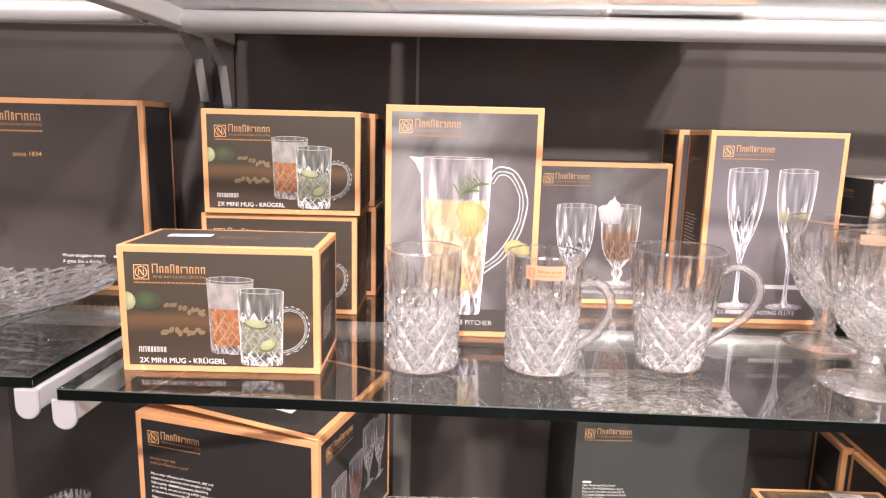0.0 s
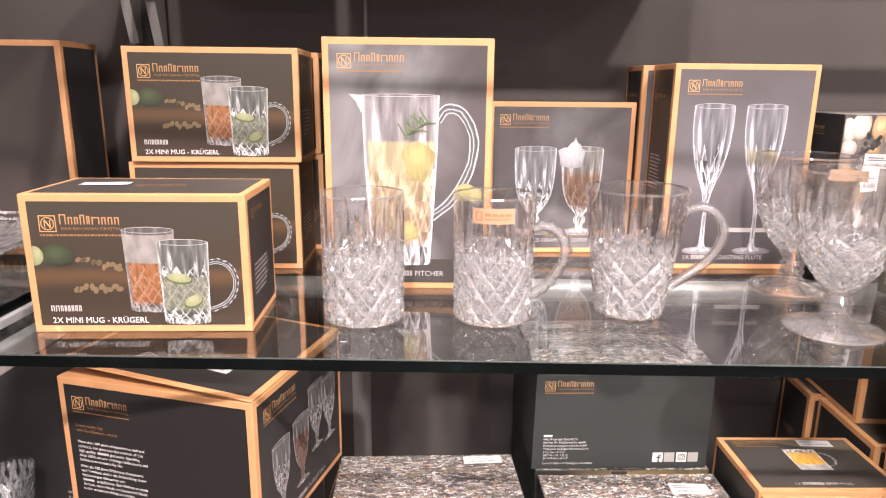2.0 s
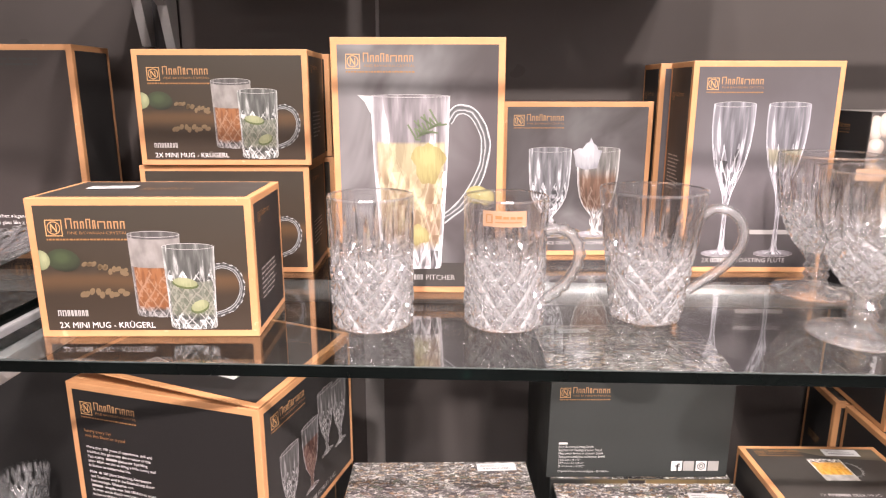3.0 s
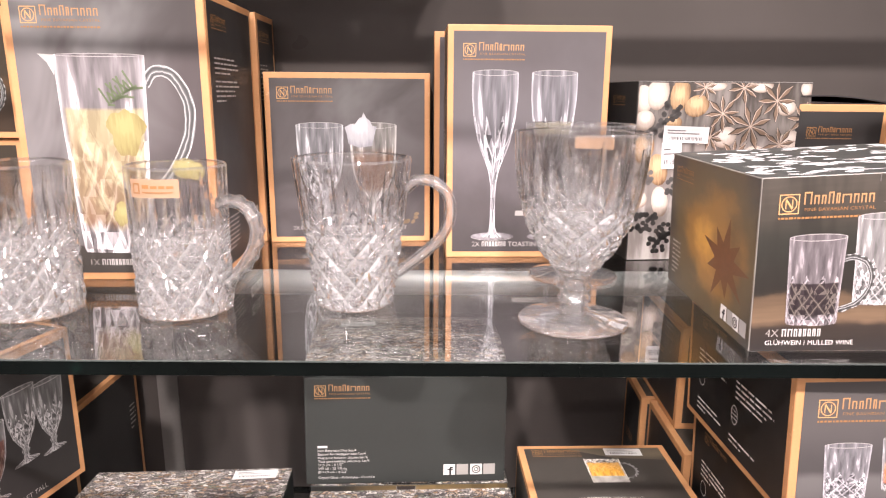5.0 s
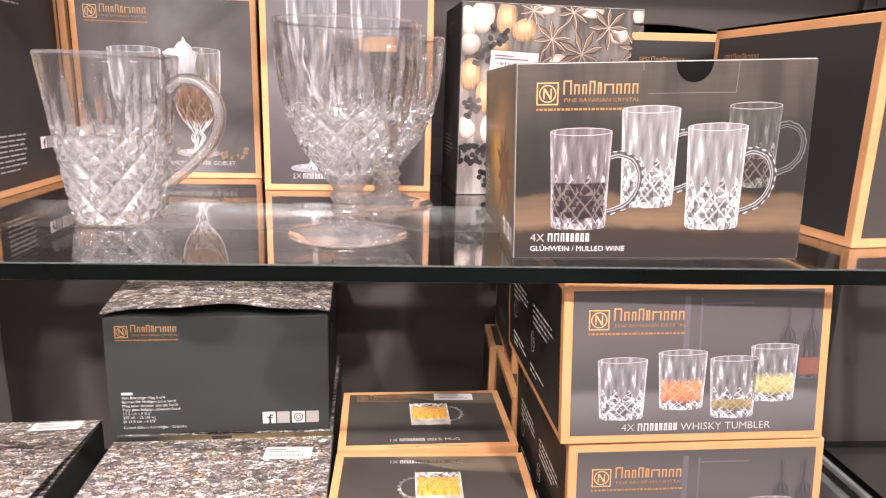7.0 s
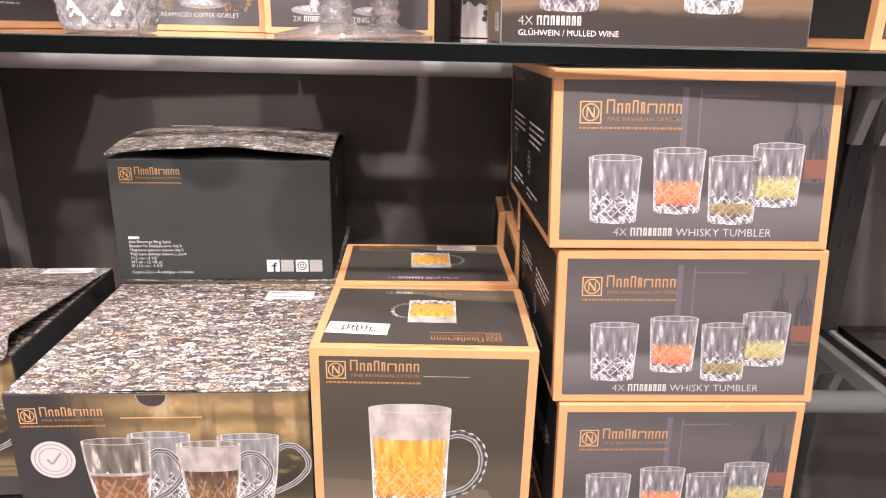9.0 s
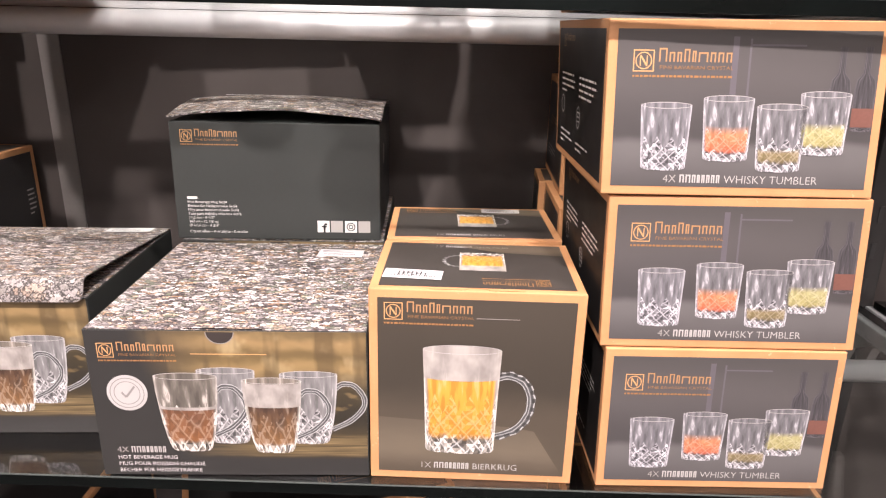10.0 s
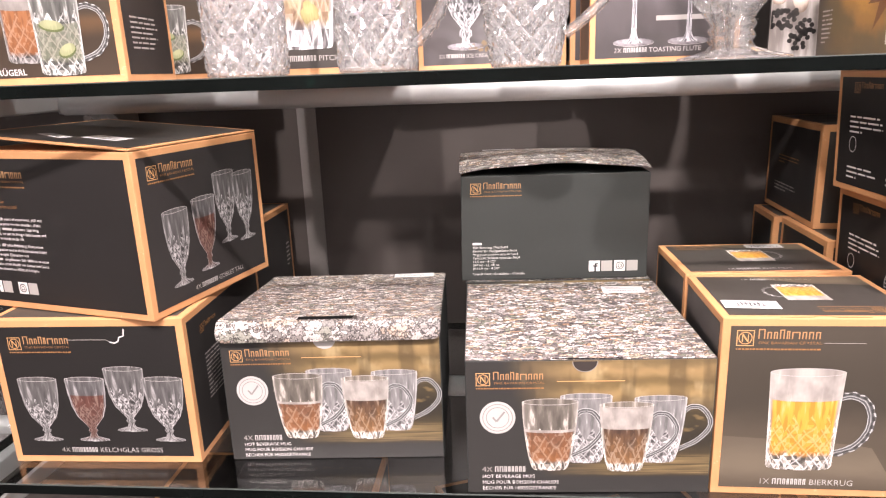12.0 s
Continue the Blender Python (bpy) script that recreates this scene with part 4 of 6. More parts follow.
for top in SHELF_TOPS:
    front = 0.516 if top > 1 else 0.524
    glass_shelf(-0.338, 0.960, front, 0.93, top, "clear glass display shelf with a dark green edge")
    beside = top + 0.008 if top > 1 else top - 0.063
    glass_shelf(-1.66, -0.362, front + 0.004, 0.93, beside, "clear glass shelf of the neighbouring bay")
    glass_shelf(0.988, 2.3, front + 0.004, 0.93, top, "clear glass shelf of the neighbouring bay")
    for bx, dz in ((-0.334, 0.0), (-0.366, beside - top), (0.957, 0.0), (0.991, 0.0)):
        bracket(bx, top + dz, front + 0.002)
    tube_rail(-0.324, 0.947, 0.775, top - 0.010 - 0.0128)
    tube_rail(-1.65, -0.376, 0.775, beside - 0.010 - 0.0128)
    tube_rail(1.001, 2.3, 0.775, top - 0.010 - 0.0128)

# ---- cut crystal ----


def groove(x, width):
    d = abs(x - math.floor(x) - 0.5)
    return max(0.0, 1.0 - d / width)


def cut_depth(kind, a, t, n):
    """How deep the cut goes at angle a (turns) and height t (0..1 of the cut wall)."""
    lo, hi = {"goblet": (0.03, 0.46), "cup": (0.05, 0.55)}.get(kind, (0.05, 0.58))
    cut = 0.0
    if t < hi + 0.08:
        k = (2.6 if kind != "goblet" else 2.2) / (hi - lo)
        edge = hi + 0.055 * abs(2 * ((a * n) % 1.0) - 1)
        fade = min(1.0, max(0.0, (edge - t) / 0.05)) * min(1.0, max(0.0, (t - lo * 0.3) / 0.03))
        p, q = a * n + k * t, a * n - k * t
        big = max(groove(p, 0.32), groove(q, 0.32))
        cell = int(math.floor(p) + 2 * math.floor(q)) % 3
        fine = 0.95 * max(groove(p * 2 + 0.5, 0.26) * (cell != 1), groove(q * 2 + 0.5, 0.26) * (cell != 0), 0.8 * groove(a * n * 2, 0.2) * (cell == 2))
        cut = max(big, fine) * fade
    if t > hi - 0.12 and t < 0.93:
        ph = a * n * 2
        odd = int(math.floor(ph)) % 2
        top, base = (0.90, hi - 0.02) if odd else (0.76, hi - 0.10)
        u = (t - base) / (top - base)
        if 0 < u < 1:
            cut = max(cut, 0.6 * groove(ph, max(0.34 * math.sin(math.pi * u ** 0.7) ** 0.7, 0.02)))
    return cut


def crystal_body(profile, inner, kind, n, depth, around=168, up=84):
    """A closed glass body of revolution: cut outer wall and smooth inner wall. profile and inner are (radius, height)."""
    def sample(prof, count):
        ds = [0.0]
        for (r0, z0), (r1, z1) in zip(prof, prof[1:]):
            ds.append(ds[-1] + math.hypot(r1 - r0, z1 - z0))
        out = []
        for i in range(count):
            s = ds[-1] * i / (count - 1)
            j = max(k for k in range(len(ds) - 1) if ds[k] <= s + 1e-12)
            f = (s - ds[j]) / max(ds[j + 1] - ds[j], 1e-9)
            out.append((prof[j][0] + (prof[j + 1][0] - prof[j][0]) * f, prof[j][1] + (prof[j + 1][1] - prof[j][1]) * f))
        return out

    verts, faces, facets, fine_cuts, flutes = [], [], set(), set(), set()
    zs0, zs1 = profile[0][2] if len(profile[0]) > 2 else profile[0][1], profile[-1][1]
    outer = sample([(p[0], p[1]) for p in profile], up)
    cut0 = {"goblet": 0.042}.get(kind, 0.0)
    rows = []
    hi_cut = 0.48 if kind == "goblet" else 0.6
    for r, z in outer:
        t = (z - cut0) / (zs1 - cut0)
        row = []
        for i in range(around):
            a = i / around
            cut = cut_depth(kind, a, t, n) if t > 0 and r > 0.012 else 0.0
            rr = r - depth * cut
            if t > hi_cut:
                flutes.update([len(verts)] if cut > 0.1 else [])
            elif cut > 0.74:
                facets.add(len(verts))
            elif cut > 0.08:
                fine_cuts.add(len(verts))
            row.append(len(verts))
            verts.append((rr * math.cos(2 * math.pi * a), rr * math.sin(2 * math.pi * a), z))
        rows.append(row)
    n_outer = len(rows)
    for r, z in sample(inner, 30):
        row = []
        for i in range(around):
            a = 2 * math.pi * i / around
            row.append(len(verts))
            verts.append((r * math.cos(a), r * math.sin(a), z))
        rows.append(row)
    for k in range(len(rows) - 1):
        for i in range(around):
            j = (i + 1) % around
            faces.append((rows[k][i], rows[k][j], rows[k + 1][j], rows[k + 1][i]))
    faces.append(tuple(reversed(rows[0])))
    faces.append(tuple(rows[-1]))
    me = bpy.data.meshes.new("cut_glass")
    me.from_pydata(verts, [], faces)
    smooth = [k >= (n_outer - 1) * around for k in range(len(faces))]
    me.polygons.foreach_set("use_smooth", smooth)
    me.materials.append(CRYSTAL)
    me.materials.append(FACET)
    me.materials.append(SOLID_CRYSTAL)
    me.materials.append(FINE_CUT)
    me.materials.append(FLUTE_CUT)
    rim = profile[-1][1] - 0.0022
    low = 0.052 if kind == "goblet" else 0.012
    me.polygons.foreach_set("material_index", [1 if len(f) == 4 and any(v in facets for v in f) else (3 if len(f) == 4 and any(v in fine_cuts for v in f) else 4 if len(f) == 4 and any(v in flutes for v in f) else 2 if max(verts[v][2] for v in f) < low or min(verts[v][2] for v in f) > rim else 0) for f in faces])
    return me


def handle_mesh(points, rx, ry, notch=0.0, seg=64):
    """A round bar swept along a smooth line of (x, z) points."""
    def at(s):
        s = s * (len(points) - 1)
        i = min(int(s), len(points) - 2)
        f = s - i
        p = [points[max(0, i - 1)], points[i], points[i + 1], points[min(len(points) - 1, i + 2)]]
        return tuple(0.5 * ((2 * p[1][k]) + (-p[0][k] + p[2][k]) * f + (2 * p[0][k] - 5 * p[1][k] + 4 * p[2][k] - p[3][k]) * f * f
                            + (-p[0][k] + 3 * p[1][k] - 3 * p[2][k] + p[3][k]) * f ** 3) for k in (0, 1))
    verts, faces = [], []
    for i in range(seg + 1):
        s = i / seg
        (x, z), (x2, z2) = at(max(0, s - 0.005)), at(min(1, s + 0.005))
        cx, cz = at(s)
        tx, tz = x2 - x, z2 - z
        L = math.hypot(tx, tz) or 1
        nx, nz = -tz / L, tx / L
        grow = 1.0 + notch * (0.5 + 0.5 * math.sin(s * 2 * math.pi * 11))
        for k in range(12):
            a = 2 * math.pi * k / 12
            o = rx * math.cos(a) * (grow if math.cos(a) > 0 else 1.0)
            verts.append((cx + nx * o, ry * math.sin(a), cz + nz * o))
    for i in range(seg):
        for k in range(12):
            faces.append((i * 12 + k, i * 12 + (k + 1) % 12, (i + 1) * 12 + (k + 1) % 12, (i + 1) * 12 + k))
    faces += [tuple(reversed(range(12))), tuple(range(seg * 12, seg * 12 + 12))]
    me = bpy.data.meshes.new("handle")
    me.from_pydata(verts, [], faces)
    me.polygons.foreach_set("use_smooth", [len(f) == 4 for f in faces])
    me.materials.append(SOLID_CRYSTAL)
    return me


def sticker(parent, radius, z, turn, w=0.036, h=0.013):
    """A copper-coloured paper sticker that follows the wall of a glass."""
    bm = bmesh.new()
    cols = 12
    for side in (0,):
        rows = []
        for k in (0, 1):
            rows.append([bm.verts.new(((radius + 0.0006) * math.cos(turn + (i / cols - 0.5) * w / radius), (radius + 0.0006) * math.sin(turn + (i / cols - 0.5) * w / radius), z + (k - 0.5) * h)) for i in range(cols + 1)])
        for i in range(cols):
            bm.faces.new((rows[0][i], rows[0][i + 1], rows[1][i + 1], rows[1][i]))
    lab = part("sticker", bm, STICKER, parent, "copper-coloured paper sticker")
    bm = bmesh.new()
    for u0, u1, v0, v1 in ((-0.42, -0.26, -0.28, -0.22), (-0.42, -0.26, 0.22, 0.28), (-0.42, -0.39, -0.2, 0.2), (-0.29, -0.26, -0.2, 0.2), (-0.2, -0.06, 0.0, 0.2), (-0.03, 0.1, 0.0, 0.15), (0.13, 0.24, 0.0, 0.15), (0.27, 0.4, 0.0, 0.15), (-0.2, 0.38, -0.24, -0.18)):
        grid = []
        for v in (v0, v1):
            grid.append([bm.verts.new(((radius + 0.0009) * math.cos(turn + (u0 + (u1 - u0) * i / 6) * w / radius), (radius + 0.0009) * math.sin(turn + (u0 + (u1 - u0) * i / 6) * w / radius), z + v * h)) for i in range(7)])
        for i in range(6):
            bm.faces.new((grid[0][i], grid[0][i + 1], grid[1][i + 1], grid[1][i]))
    stuff(part("sticker_print", bm, GOLD_DIM, lab))


def glass(name, me, x, y, z, turn, label, category, group, cuts=()):
    """A glass thing; cuts are (part name, height below which the part lies), lowest first."""
    bounds, below = [], -1.0
    for part_name, height in cuts:
        bounds.append((part_name, below, height))
        below = height
    ob = new(name, zone(me, below, 9.0) if cuts else me)
    ob.matrix_basis = pose(x, y, z, 0, 0, turn)
    tagged(ob, label, category, group)
    for part_name, z0, z1 in bounds:
        piece = new(part_name, zone(me, z0, z1))
        piece.parent = ob
        tagged(piece)
    return ob


def zone(me, z0, z1):
    """The faces of a mesh whose middle lies between two heights."""
    bm = bmesh.new()
    bm.from_mesh(me)
    gone = [f for f in bm.faces if not z0 <= f.calc_center_median().z < z1]
    bmesh.ops.delete(bm, geom=gone, context="FACES")
    out = bpy.data.meshes.new(me.name)
    bm.to_mesh(out)
    bm.free()
    for m in me.materials:
        out.materials.append(m)
    return out


def straight_glass(r, h):
    out = [(r * 0.86, 0.0), (r * 0.96, 0.0015), (r * 0.985, 0.006), (r * 0.985, h * 0.5), (r, h - 0.0015), (r - 0.0006, h)]
    inn = [(r - 0.0018, h), (r - 0.0028, h - 0.003), (r - 0.0042, h * 0.55), (r - 0.0055, 0.026), (r - 0.012, 0.019), (0.002, 0.017)]
    return out, inn


o, i = straight_glass(0.0368, 0.114)
TOP = 1.2502
glass("tumbler", crystal_body(o, i, "mug", 12, 0.0030, 432, 160), -0.0368, 0.613, TOP, 10, "clear cut-crystal highball tumbler on the glass shelf", "glass", "display glasses", (("base", 0.012),))
o, i = straight_glass(0.0363, 0.113)
mug = glass("beer_mug", crystal_body(o, i, "mug", 12, 0.0030, 432, 160), 0.0785, 0.619, TOP, 0, "clear cut-crystal beer mug with a notched handle", "mug", "display glasses", (("base", 0.012),))
hd = new("handle", handle_mesh([(0.0340, 0.083), (0.044, 0.086), (0.055, 0.082), (0.0620, 0.070), (0.061, 0.056), (0.053, 0.041), (0.043, 0.030), (0.0340, 0.023)], 0.0046, 0.0068, 0.45))
hd.parent = tagged(mug)
hd.matrix_basis = Matrix.Rotation(radians(-12), 4, "Z")
sticker(mug, 0.0363, 0.099, radians(-95))
cup_o = [(r * 1.10, z) for r, z in ((0.0235, 0.0), (0.0275, 0.001), (0.0290, 0.004), (0.0300, 0.012), (0.0345, 0.048), (0.0385, 0.085), (0.0418, 0.1155), (0.0412, 0.117))]
cup_i = [(r * 1.10, z) for r, z in ((0.0400, 0.117), (0.0388, 0.113), (0.0362, 0.085), (0.0322, 0.048), (0.0262, 0.018), (0.018, 0.012), (0.002, 0.0105))]
cup = glass("hot_drink_mug", crystal_body(cup_o, cup_i, "cup", 11, 0.0030, 440, 160), 0.2070, 0.638, TOP, 0, "clear cut-crystal flared mug with a smooth handle", "mug", "display glasses", (("base", 0.009),))
hd = new("handle", handle_mesh([(0.0420, 0.093), (0.051, 0.100), (0.064, 0.099), (0.0745, 0.089), (0.077, 0.074), (0.070, 0.057), (0.055, 0.042), (0.0345, 0.026)], 0.0045, 0.0055))
hd.parent = cup
hd.matrix_basis = Matrix.Rotation(radians(-8), 4, "Z")
gob_o = [(0.0400, 0.0), (0.0408, 0.0012), (0.0398, 0.0024), (0.026, 0.0055), (0.0130, 0.0095), (0.0098, 0.014), (0.0125, 0.0185), (0.0098, 0.023), (0.0128, 0.0275),
         (0.0100, 0.032), (0.0130, 0.037), (0.0182, 0.0435), (0.0290, 0.057), (0.0390, 0.078), (0.0440, 0.100), (0.0464, 0.119), (0.0476, 0.142), (0.0472, 0.143)]
gob_o = [(r, z * 0.978) for r, z in gob_o]
gob_i = [(0.0460, 0.143), (0.0456, 0.139), (0.0444, 0.118), (0.0416, 0.100), (0.0366, 0.078), (0.0266, 0.060), (0.0145, 0.051), (0.002, 0.0490)]
gob_i = [(r, z * 0.978) for r, z in gob_i]
gob_me = crystal_body(gob_o, gob_i, "goblet", 11, 0.0030, 396, 180)
gob = glass("goblet", gob_me, 0.3747, 0.596, TOP, 0, "clear cut-crystal goblet with a short knopped stem", "goblet", "display glasses", (("foot", 0.0095), ("stem", 0.040)))
sticker(gob, 0.0472, 0.129, radians(66), 0.030, 0.010)
glass("goblet", gob_me, 0.399, 0.722, TOP, 25, "clear cut-crystal goblet standing behind another goblet", "goblet", "display glasses", (("foot", 0.0095), ("stem", 0.040)))


def cut_plate(x, y, z, r, height, label, cuts=30, name="serving_plate"):
    verts, faces, facets, around, rings = [], [], set(), 240, 40
    for k in range(2):
        for j in range(rings + 1):
            s = j / rings
            rr = r * (0.34 + 0.66 * s)
            zz = height * max(0.0, s) ** 1.6 + (0.0055 if k else 0.0)
            for i in range(around):
                a = i / around
                c = 0.0
                if 0.04 < s < 0.97:
                    c = (0.0026 if not k else -0.0012) * max(groove(a * cuts + s * 4.5, 0.15), groove(a * cuts - s * 4.5, 0.15))
                if abs(c) > 0.0004:
                    facets.add(len(verts))
                verts.append((rr * math.cos(2 * math.pi * a), rr * math.sin(2 * math.pi * a), zz + c))
    half = (rings + 1) * around
    for j in range(rings):
        for i in range(around):
            n2 = (i + 1) % around
            faces.append((j * around + i, (j + 1) * around + i, (j + 1) * around + n2, j * around + n2))
            faces.append((half + j * around + n2, half + (j + 1) * around + n2, half + (j + 1) * around + i, half + j * around + i))
    for i in range(around):
        n2 = (i + 1) % around
        a, b = rings * around + i, rings * around + n2
        faces.append((a, half + a, half + b, b))
    faces.append(tuple(range(around)))
    faces.append(tuple(reversed(range(half, half + around))))
    me = bpy.data.meshes.new("cut_plate")
    me.from_pydata(verts, [], faces)
    me.materials.append(CRYSTAL)
    me.materials.append(FACET)
    me.polygons.foreach_set("material_index", [1 if len(f) == 4 and any(v in facets for v in f) else 0 for f in faces])
    return glass(name, me, x, y, z, 0, label, "plate", "display plates")


cut_plate(-0.555, 0.672, 1.2582, 0.168, 0.036, "clear cut-crystal serving plate on the neighbouring glass shelf")
cut_plate(-0.645, 0.80, 1.2972, 0.06, 0.030, "small clear crystal bowl stacked inside the serving plate", 14, "crystal_bowl")
cut_plate(-0.590, 0.80, 0.8302, 0.032, 0.108, "clear net-cut crystal tumbler bowl on the lower shelf", 14, "crystal_bowl")
cut_plate(-0.556, 0.84, 0.8302, 0.032, 0.108, "clear net-cut crystal tumbler bowl behind another bowl", 14, "crystal_bowl")

# ---- cartons on the upper shelf ----
Z = 1.2502
DARK = {"front": PANEL, "left": PANEL_BLACK, "right": PANEL_BLACK, "top": PANEL}


def small_side(c, side, seed, rows=7, frac=0.25):
    """The usual small mark and small print on a carton's end."""
    w, h = c.size(side)
    maker_mark(c.panel[side], w * 0.16, h * 0.84 - 0.004, 0.008, GOLD_DIM, GOLD_DIM, tag=False)
    text_block(c.panel[side], w * 0.18, h * (0.2 + frac), w * 0.55, rows, 0.0042, GREY_INK, seed)


def mini_mug_box(fl, fr, z, label, d=0.105, h=0.1195, tagx=None):
    pm = dict(DARK, front=PH_TABLE)
    c = Carton(label, fl, fr, z, d, h, panels=pm, group="mini mug boxes")
    p, w = c.panel["front"], c.w
    maker_mark(p, w * 0.08, h * 0.735, 0.0135)
    picture(p, "mug", w * 0.555, h * 0.165, 0.042, 0.068, PG_ALE)
    picture(p, "mug", w * 0.705, h * 0.075, 0.042, 0.0685, PG_LIME, 0.8, 0.022, True)
    for k, (lx, ly, ra, rb, t) in enumerate(((0.680, 0.405, 0.0108, 0.0044, -8), (0.738, 0.235, 0.0082, 0.0050, 24))):
        part("printed_rind", flat([oval(w * lx, h * ly - 0.0012, ra, rb, 20, t)], (w * lx - ra, h * ly - ra, w * lx + ra, h * ly + ra)), RIND, p, basis=lift(0.92 + 0.02 * k))
        part("printed_fruit", flat([oval(w * lx, h * ly, ra * 0.92, rb * 0.86, 20, t)], (w * lx - ra, h * ly - ra, w * lx + ra, h * ly + ra)), LIME_CUT, p, basis=lift(0.96 + 0.02 * k))
    scatter(p, LIME, [(w * 0.142, h * 0.565, 0.0135, 0.0095, -8)], 0.55)
    part("printed_fruit", flat([oval(0.0062, h * 0.565, 0.0085, 0.0085, 14, 0, -90, 90)]), LIME_CUT, p, basis=lift(0.6))
    rnd = random.Random(3)
    scatter(p, NUGGET, [(w * (0.24 + 0.18 * i / 13) + rnd.uniform(-0.002, 0.002), h * (0.535 - 0.06 * i / 13) + rnd.uniform(-0.002, 0.002), 0.0028, 0.0018, rnd.uniform(0, 90)) for i in range(14)]
            + [(w * (0.21 + 0.19 * i / 9) + rnd.uniform(-0.002, 0.002), h * 0.325 + rnd.uniform(-0.002, 0.002), 0.0032, 0.0022, rnd.uniform(0, 90)) for i in range(10)])
    title(p, w * 0.085, h * 0.070, 0.0070, "", "2X MINI MUG - KRÜGERL", style="mini")
    small_side(c, "right", 11)
    maker_mark(c.panel["top"], w * 0.42, d * 0.45, 0.009, GOLD_DIM, GOLD_DIM)
    return c


c = mini_mug_box((-0.305, 0.563), (-0.126, 0.572), Z, "dark copper-edged gift box for two mini mugs, standing alone", 0.095, 0.1165)
c.label_on("top", 0.048, 0.05, 4, 0.040, 0.014)
mini_mug_box((-0.311, 0.764), (-0.127, 0.770), Z, "dark copper-edged mini mug gift box under another", 0.09)
mini_mug_box((-0.304, 0.758), (-0.1225, 0.766), Z + 0.1205, "dark copper-edged mini mug gift box on another", 0.09)
mini_mug_box((-0.302, 0.862), (-0.118, 0.864), Z, "dark copper-edged mini mug gift box behind a stack", 0.075)
mini_mug_box((-0.304, 0.862), (-0.120, 0.864), Z + 0.1205, "dark copper-edged mini mug gift box stacked against the back wall", 0.075)


def pitcher_box(fl, fr, label, d):
    h = 0.247
    c = Carton(label, fl, fr, Z, d, h, border=0.0065, panels=dict(DARK, front=PH_STEAM), group="pitcher boxes")
    p, w = c.panel["front"], c.w
    maker_mark(p, w * 0.088, h * 0.885, 0.0135)
    px, py, pw, ph = w * 0.455, h * 0.105, w * 0.46, h * 0.68
    part("printed_pitcher", revolved_view([(0.37, 0.0), (0.39, 0.02), (0.47, 0.6), (0.5, 1.0)], px, py, pw, ph, 0.02), PG_LEMON, p, basis=lift(0.6))
    part("printed_spout", flat([[(px - pw * 0.50, py + ph * 0.90), (px - pw * 0.49, py + ph * 1.0), (px - pw * 0.66, py + ph * 1.005), (px - pw * 0.57, py + ph * 0.965)]]), RANGE_INK, p, basis=lift(0.62))
    part("printed_rim", flat(ring(px, py + ph, pw * 0.5, pw * 0.02, 0.0006, 24)), RANGE_INK, p, basis=lift(0.7))
    line = spline([(px + pw * a, py + ph * b) for a, b in ((0.47, 0.86), (0.60, 0.925), (0.80, 0.90), (0.95, 0.76), (0.90, 0.58), (0.68, 0.40), (0.40, 0.29))], 44)
    part("printed_handle", ribbon(line, 0.0095), HANDLE_INK, p, basis=lift(0.55))
    fills = ((LEMON_CUT, 0.017, 0.625, 0.0150, 0.0195, 0.2), (LEMON_CUT, 0.008, 0.20, 0.009, 0.010, 2.4))
    for k, (mat, fx, fy, ra, rb, t) in enumerate(fills):
        pts = []
        for n in range(32):
            a = 2 * math.pi * n / 32
            r = 1 + 0.12 * math.sin(3 * a + t) + 0.08 * math.sin(5 * a + 2 * t) + 0.05 * math.sin(9 * a)
            pts.append((px + fx + r * ra * math.cos(a), py + ph * fy + r * rb * math.sin(a)))
        part("printed_fruit", flat([pts], (px + fx - ra, py + ph * fy - rb, px + fx + ra, py + ph * fy + rb)), mat, p, basis=lift(0.64 + 0.01 * k))
    scatter(p, LEMON_CUT, [(w * 0.845, h * 0.405, 0.011, 0.009, 0), (w * 0.90, h * 0.395, 0.008, 0.008, 0)], 0.64)
    herb = []
    for k in range(22):
        bx, by = px + 0.004 + 0.022 * k / 21, py + ph * (0.76 + 0.09 * k / 21)
        a = 0.8 + (0.9 if k % 2 else -0.9) + 0.2 * ((k * 7) % 5)
        r = 0.006 + 0.003 * ((k * 3) % 4)
        herb += stroke([(bx, by), (bx + r * math.cos(a), by + r * math.sin(a))], 0.0017)
    stuff(part("printed_herb", flat(herb), HERB, p, basis=lift(1.0)))
    part("printed_foot_band", flat([rect(0.0066, 0.0066, w - 0.0132, h * 0.10)]), PANEL, p, basis=lift(0.42))
    title(p, w * 0.29, h * 0.055, 0.0076, "1X", "PITCHER")
    maker_mark(c.panel["right"], d * 0.1, h * 0.89, 0.009, GOLD_DIM, GOLD_DIM)
    text_block(c.panel["right"], d * 0.12, h * 0.78, d * 0.5, 4, 0.0042, GREY_INK, 4)
    text_block(c.panel["right"], d * 0.12, h * 0.70, d * 0.5, 5, 0.0042, GREY_INK, 5)
    text_block(c.panel["right"], d * 0.12, h * 0.2, d * 0.35, 8, 0.0042, GREY_INK, 6)
    if d > 0.12:
        icons(c.panel["right"], d * 0.60, h * 0.14, 0.011, 1.0)
    return c


pitcher_box((-0.0845, 0.698), (0.0795, 0.702), "tall dark card pitcher gift box with pale copper edges", 0.150)
pitcher_box((-0.087, 0.862), (0.079, 0.862), "tall dark card pitcher gift box standing at the back wall", 0.075)

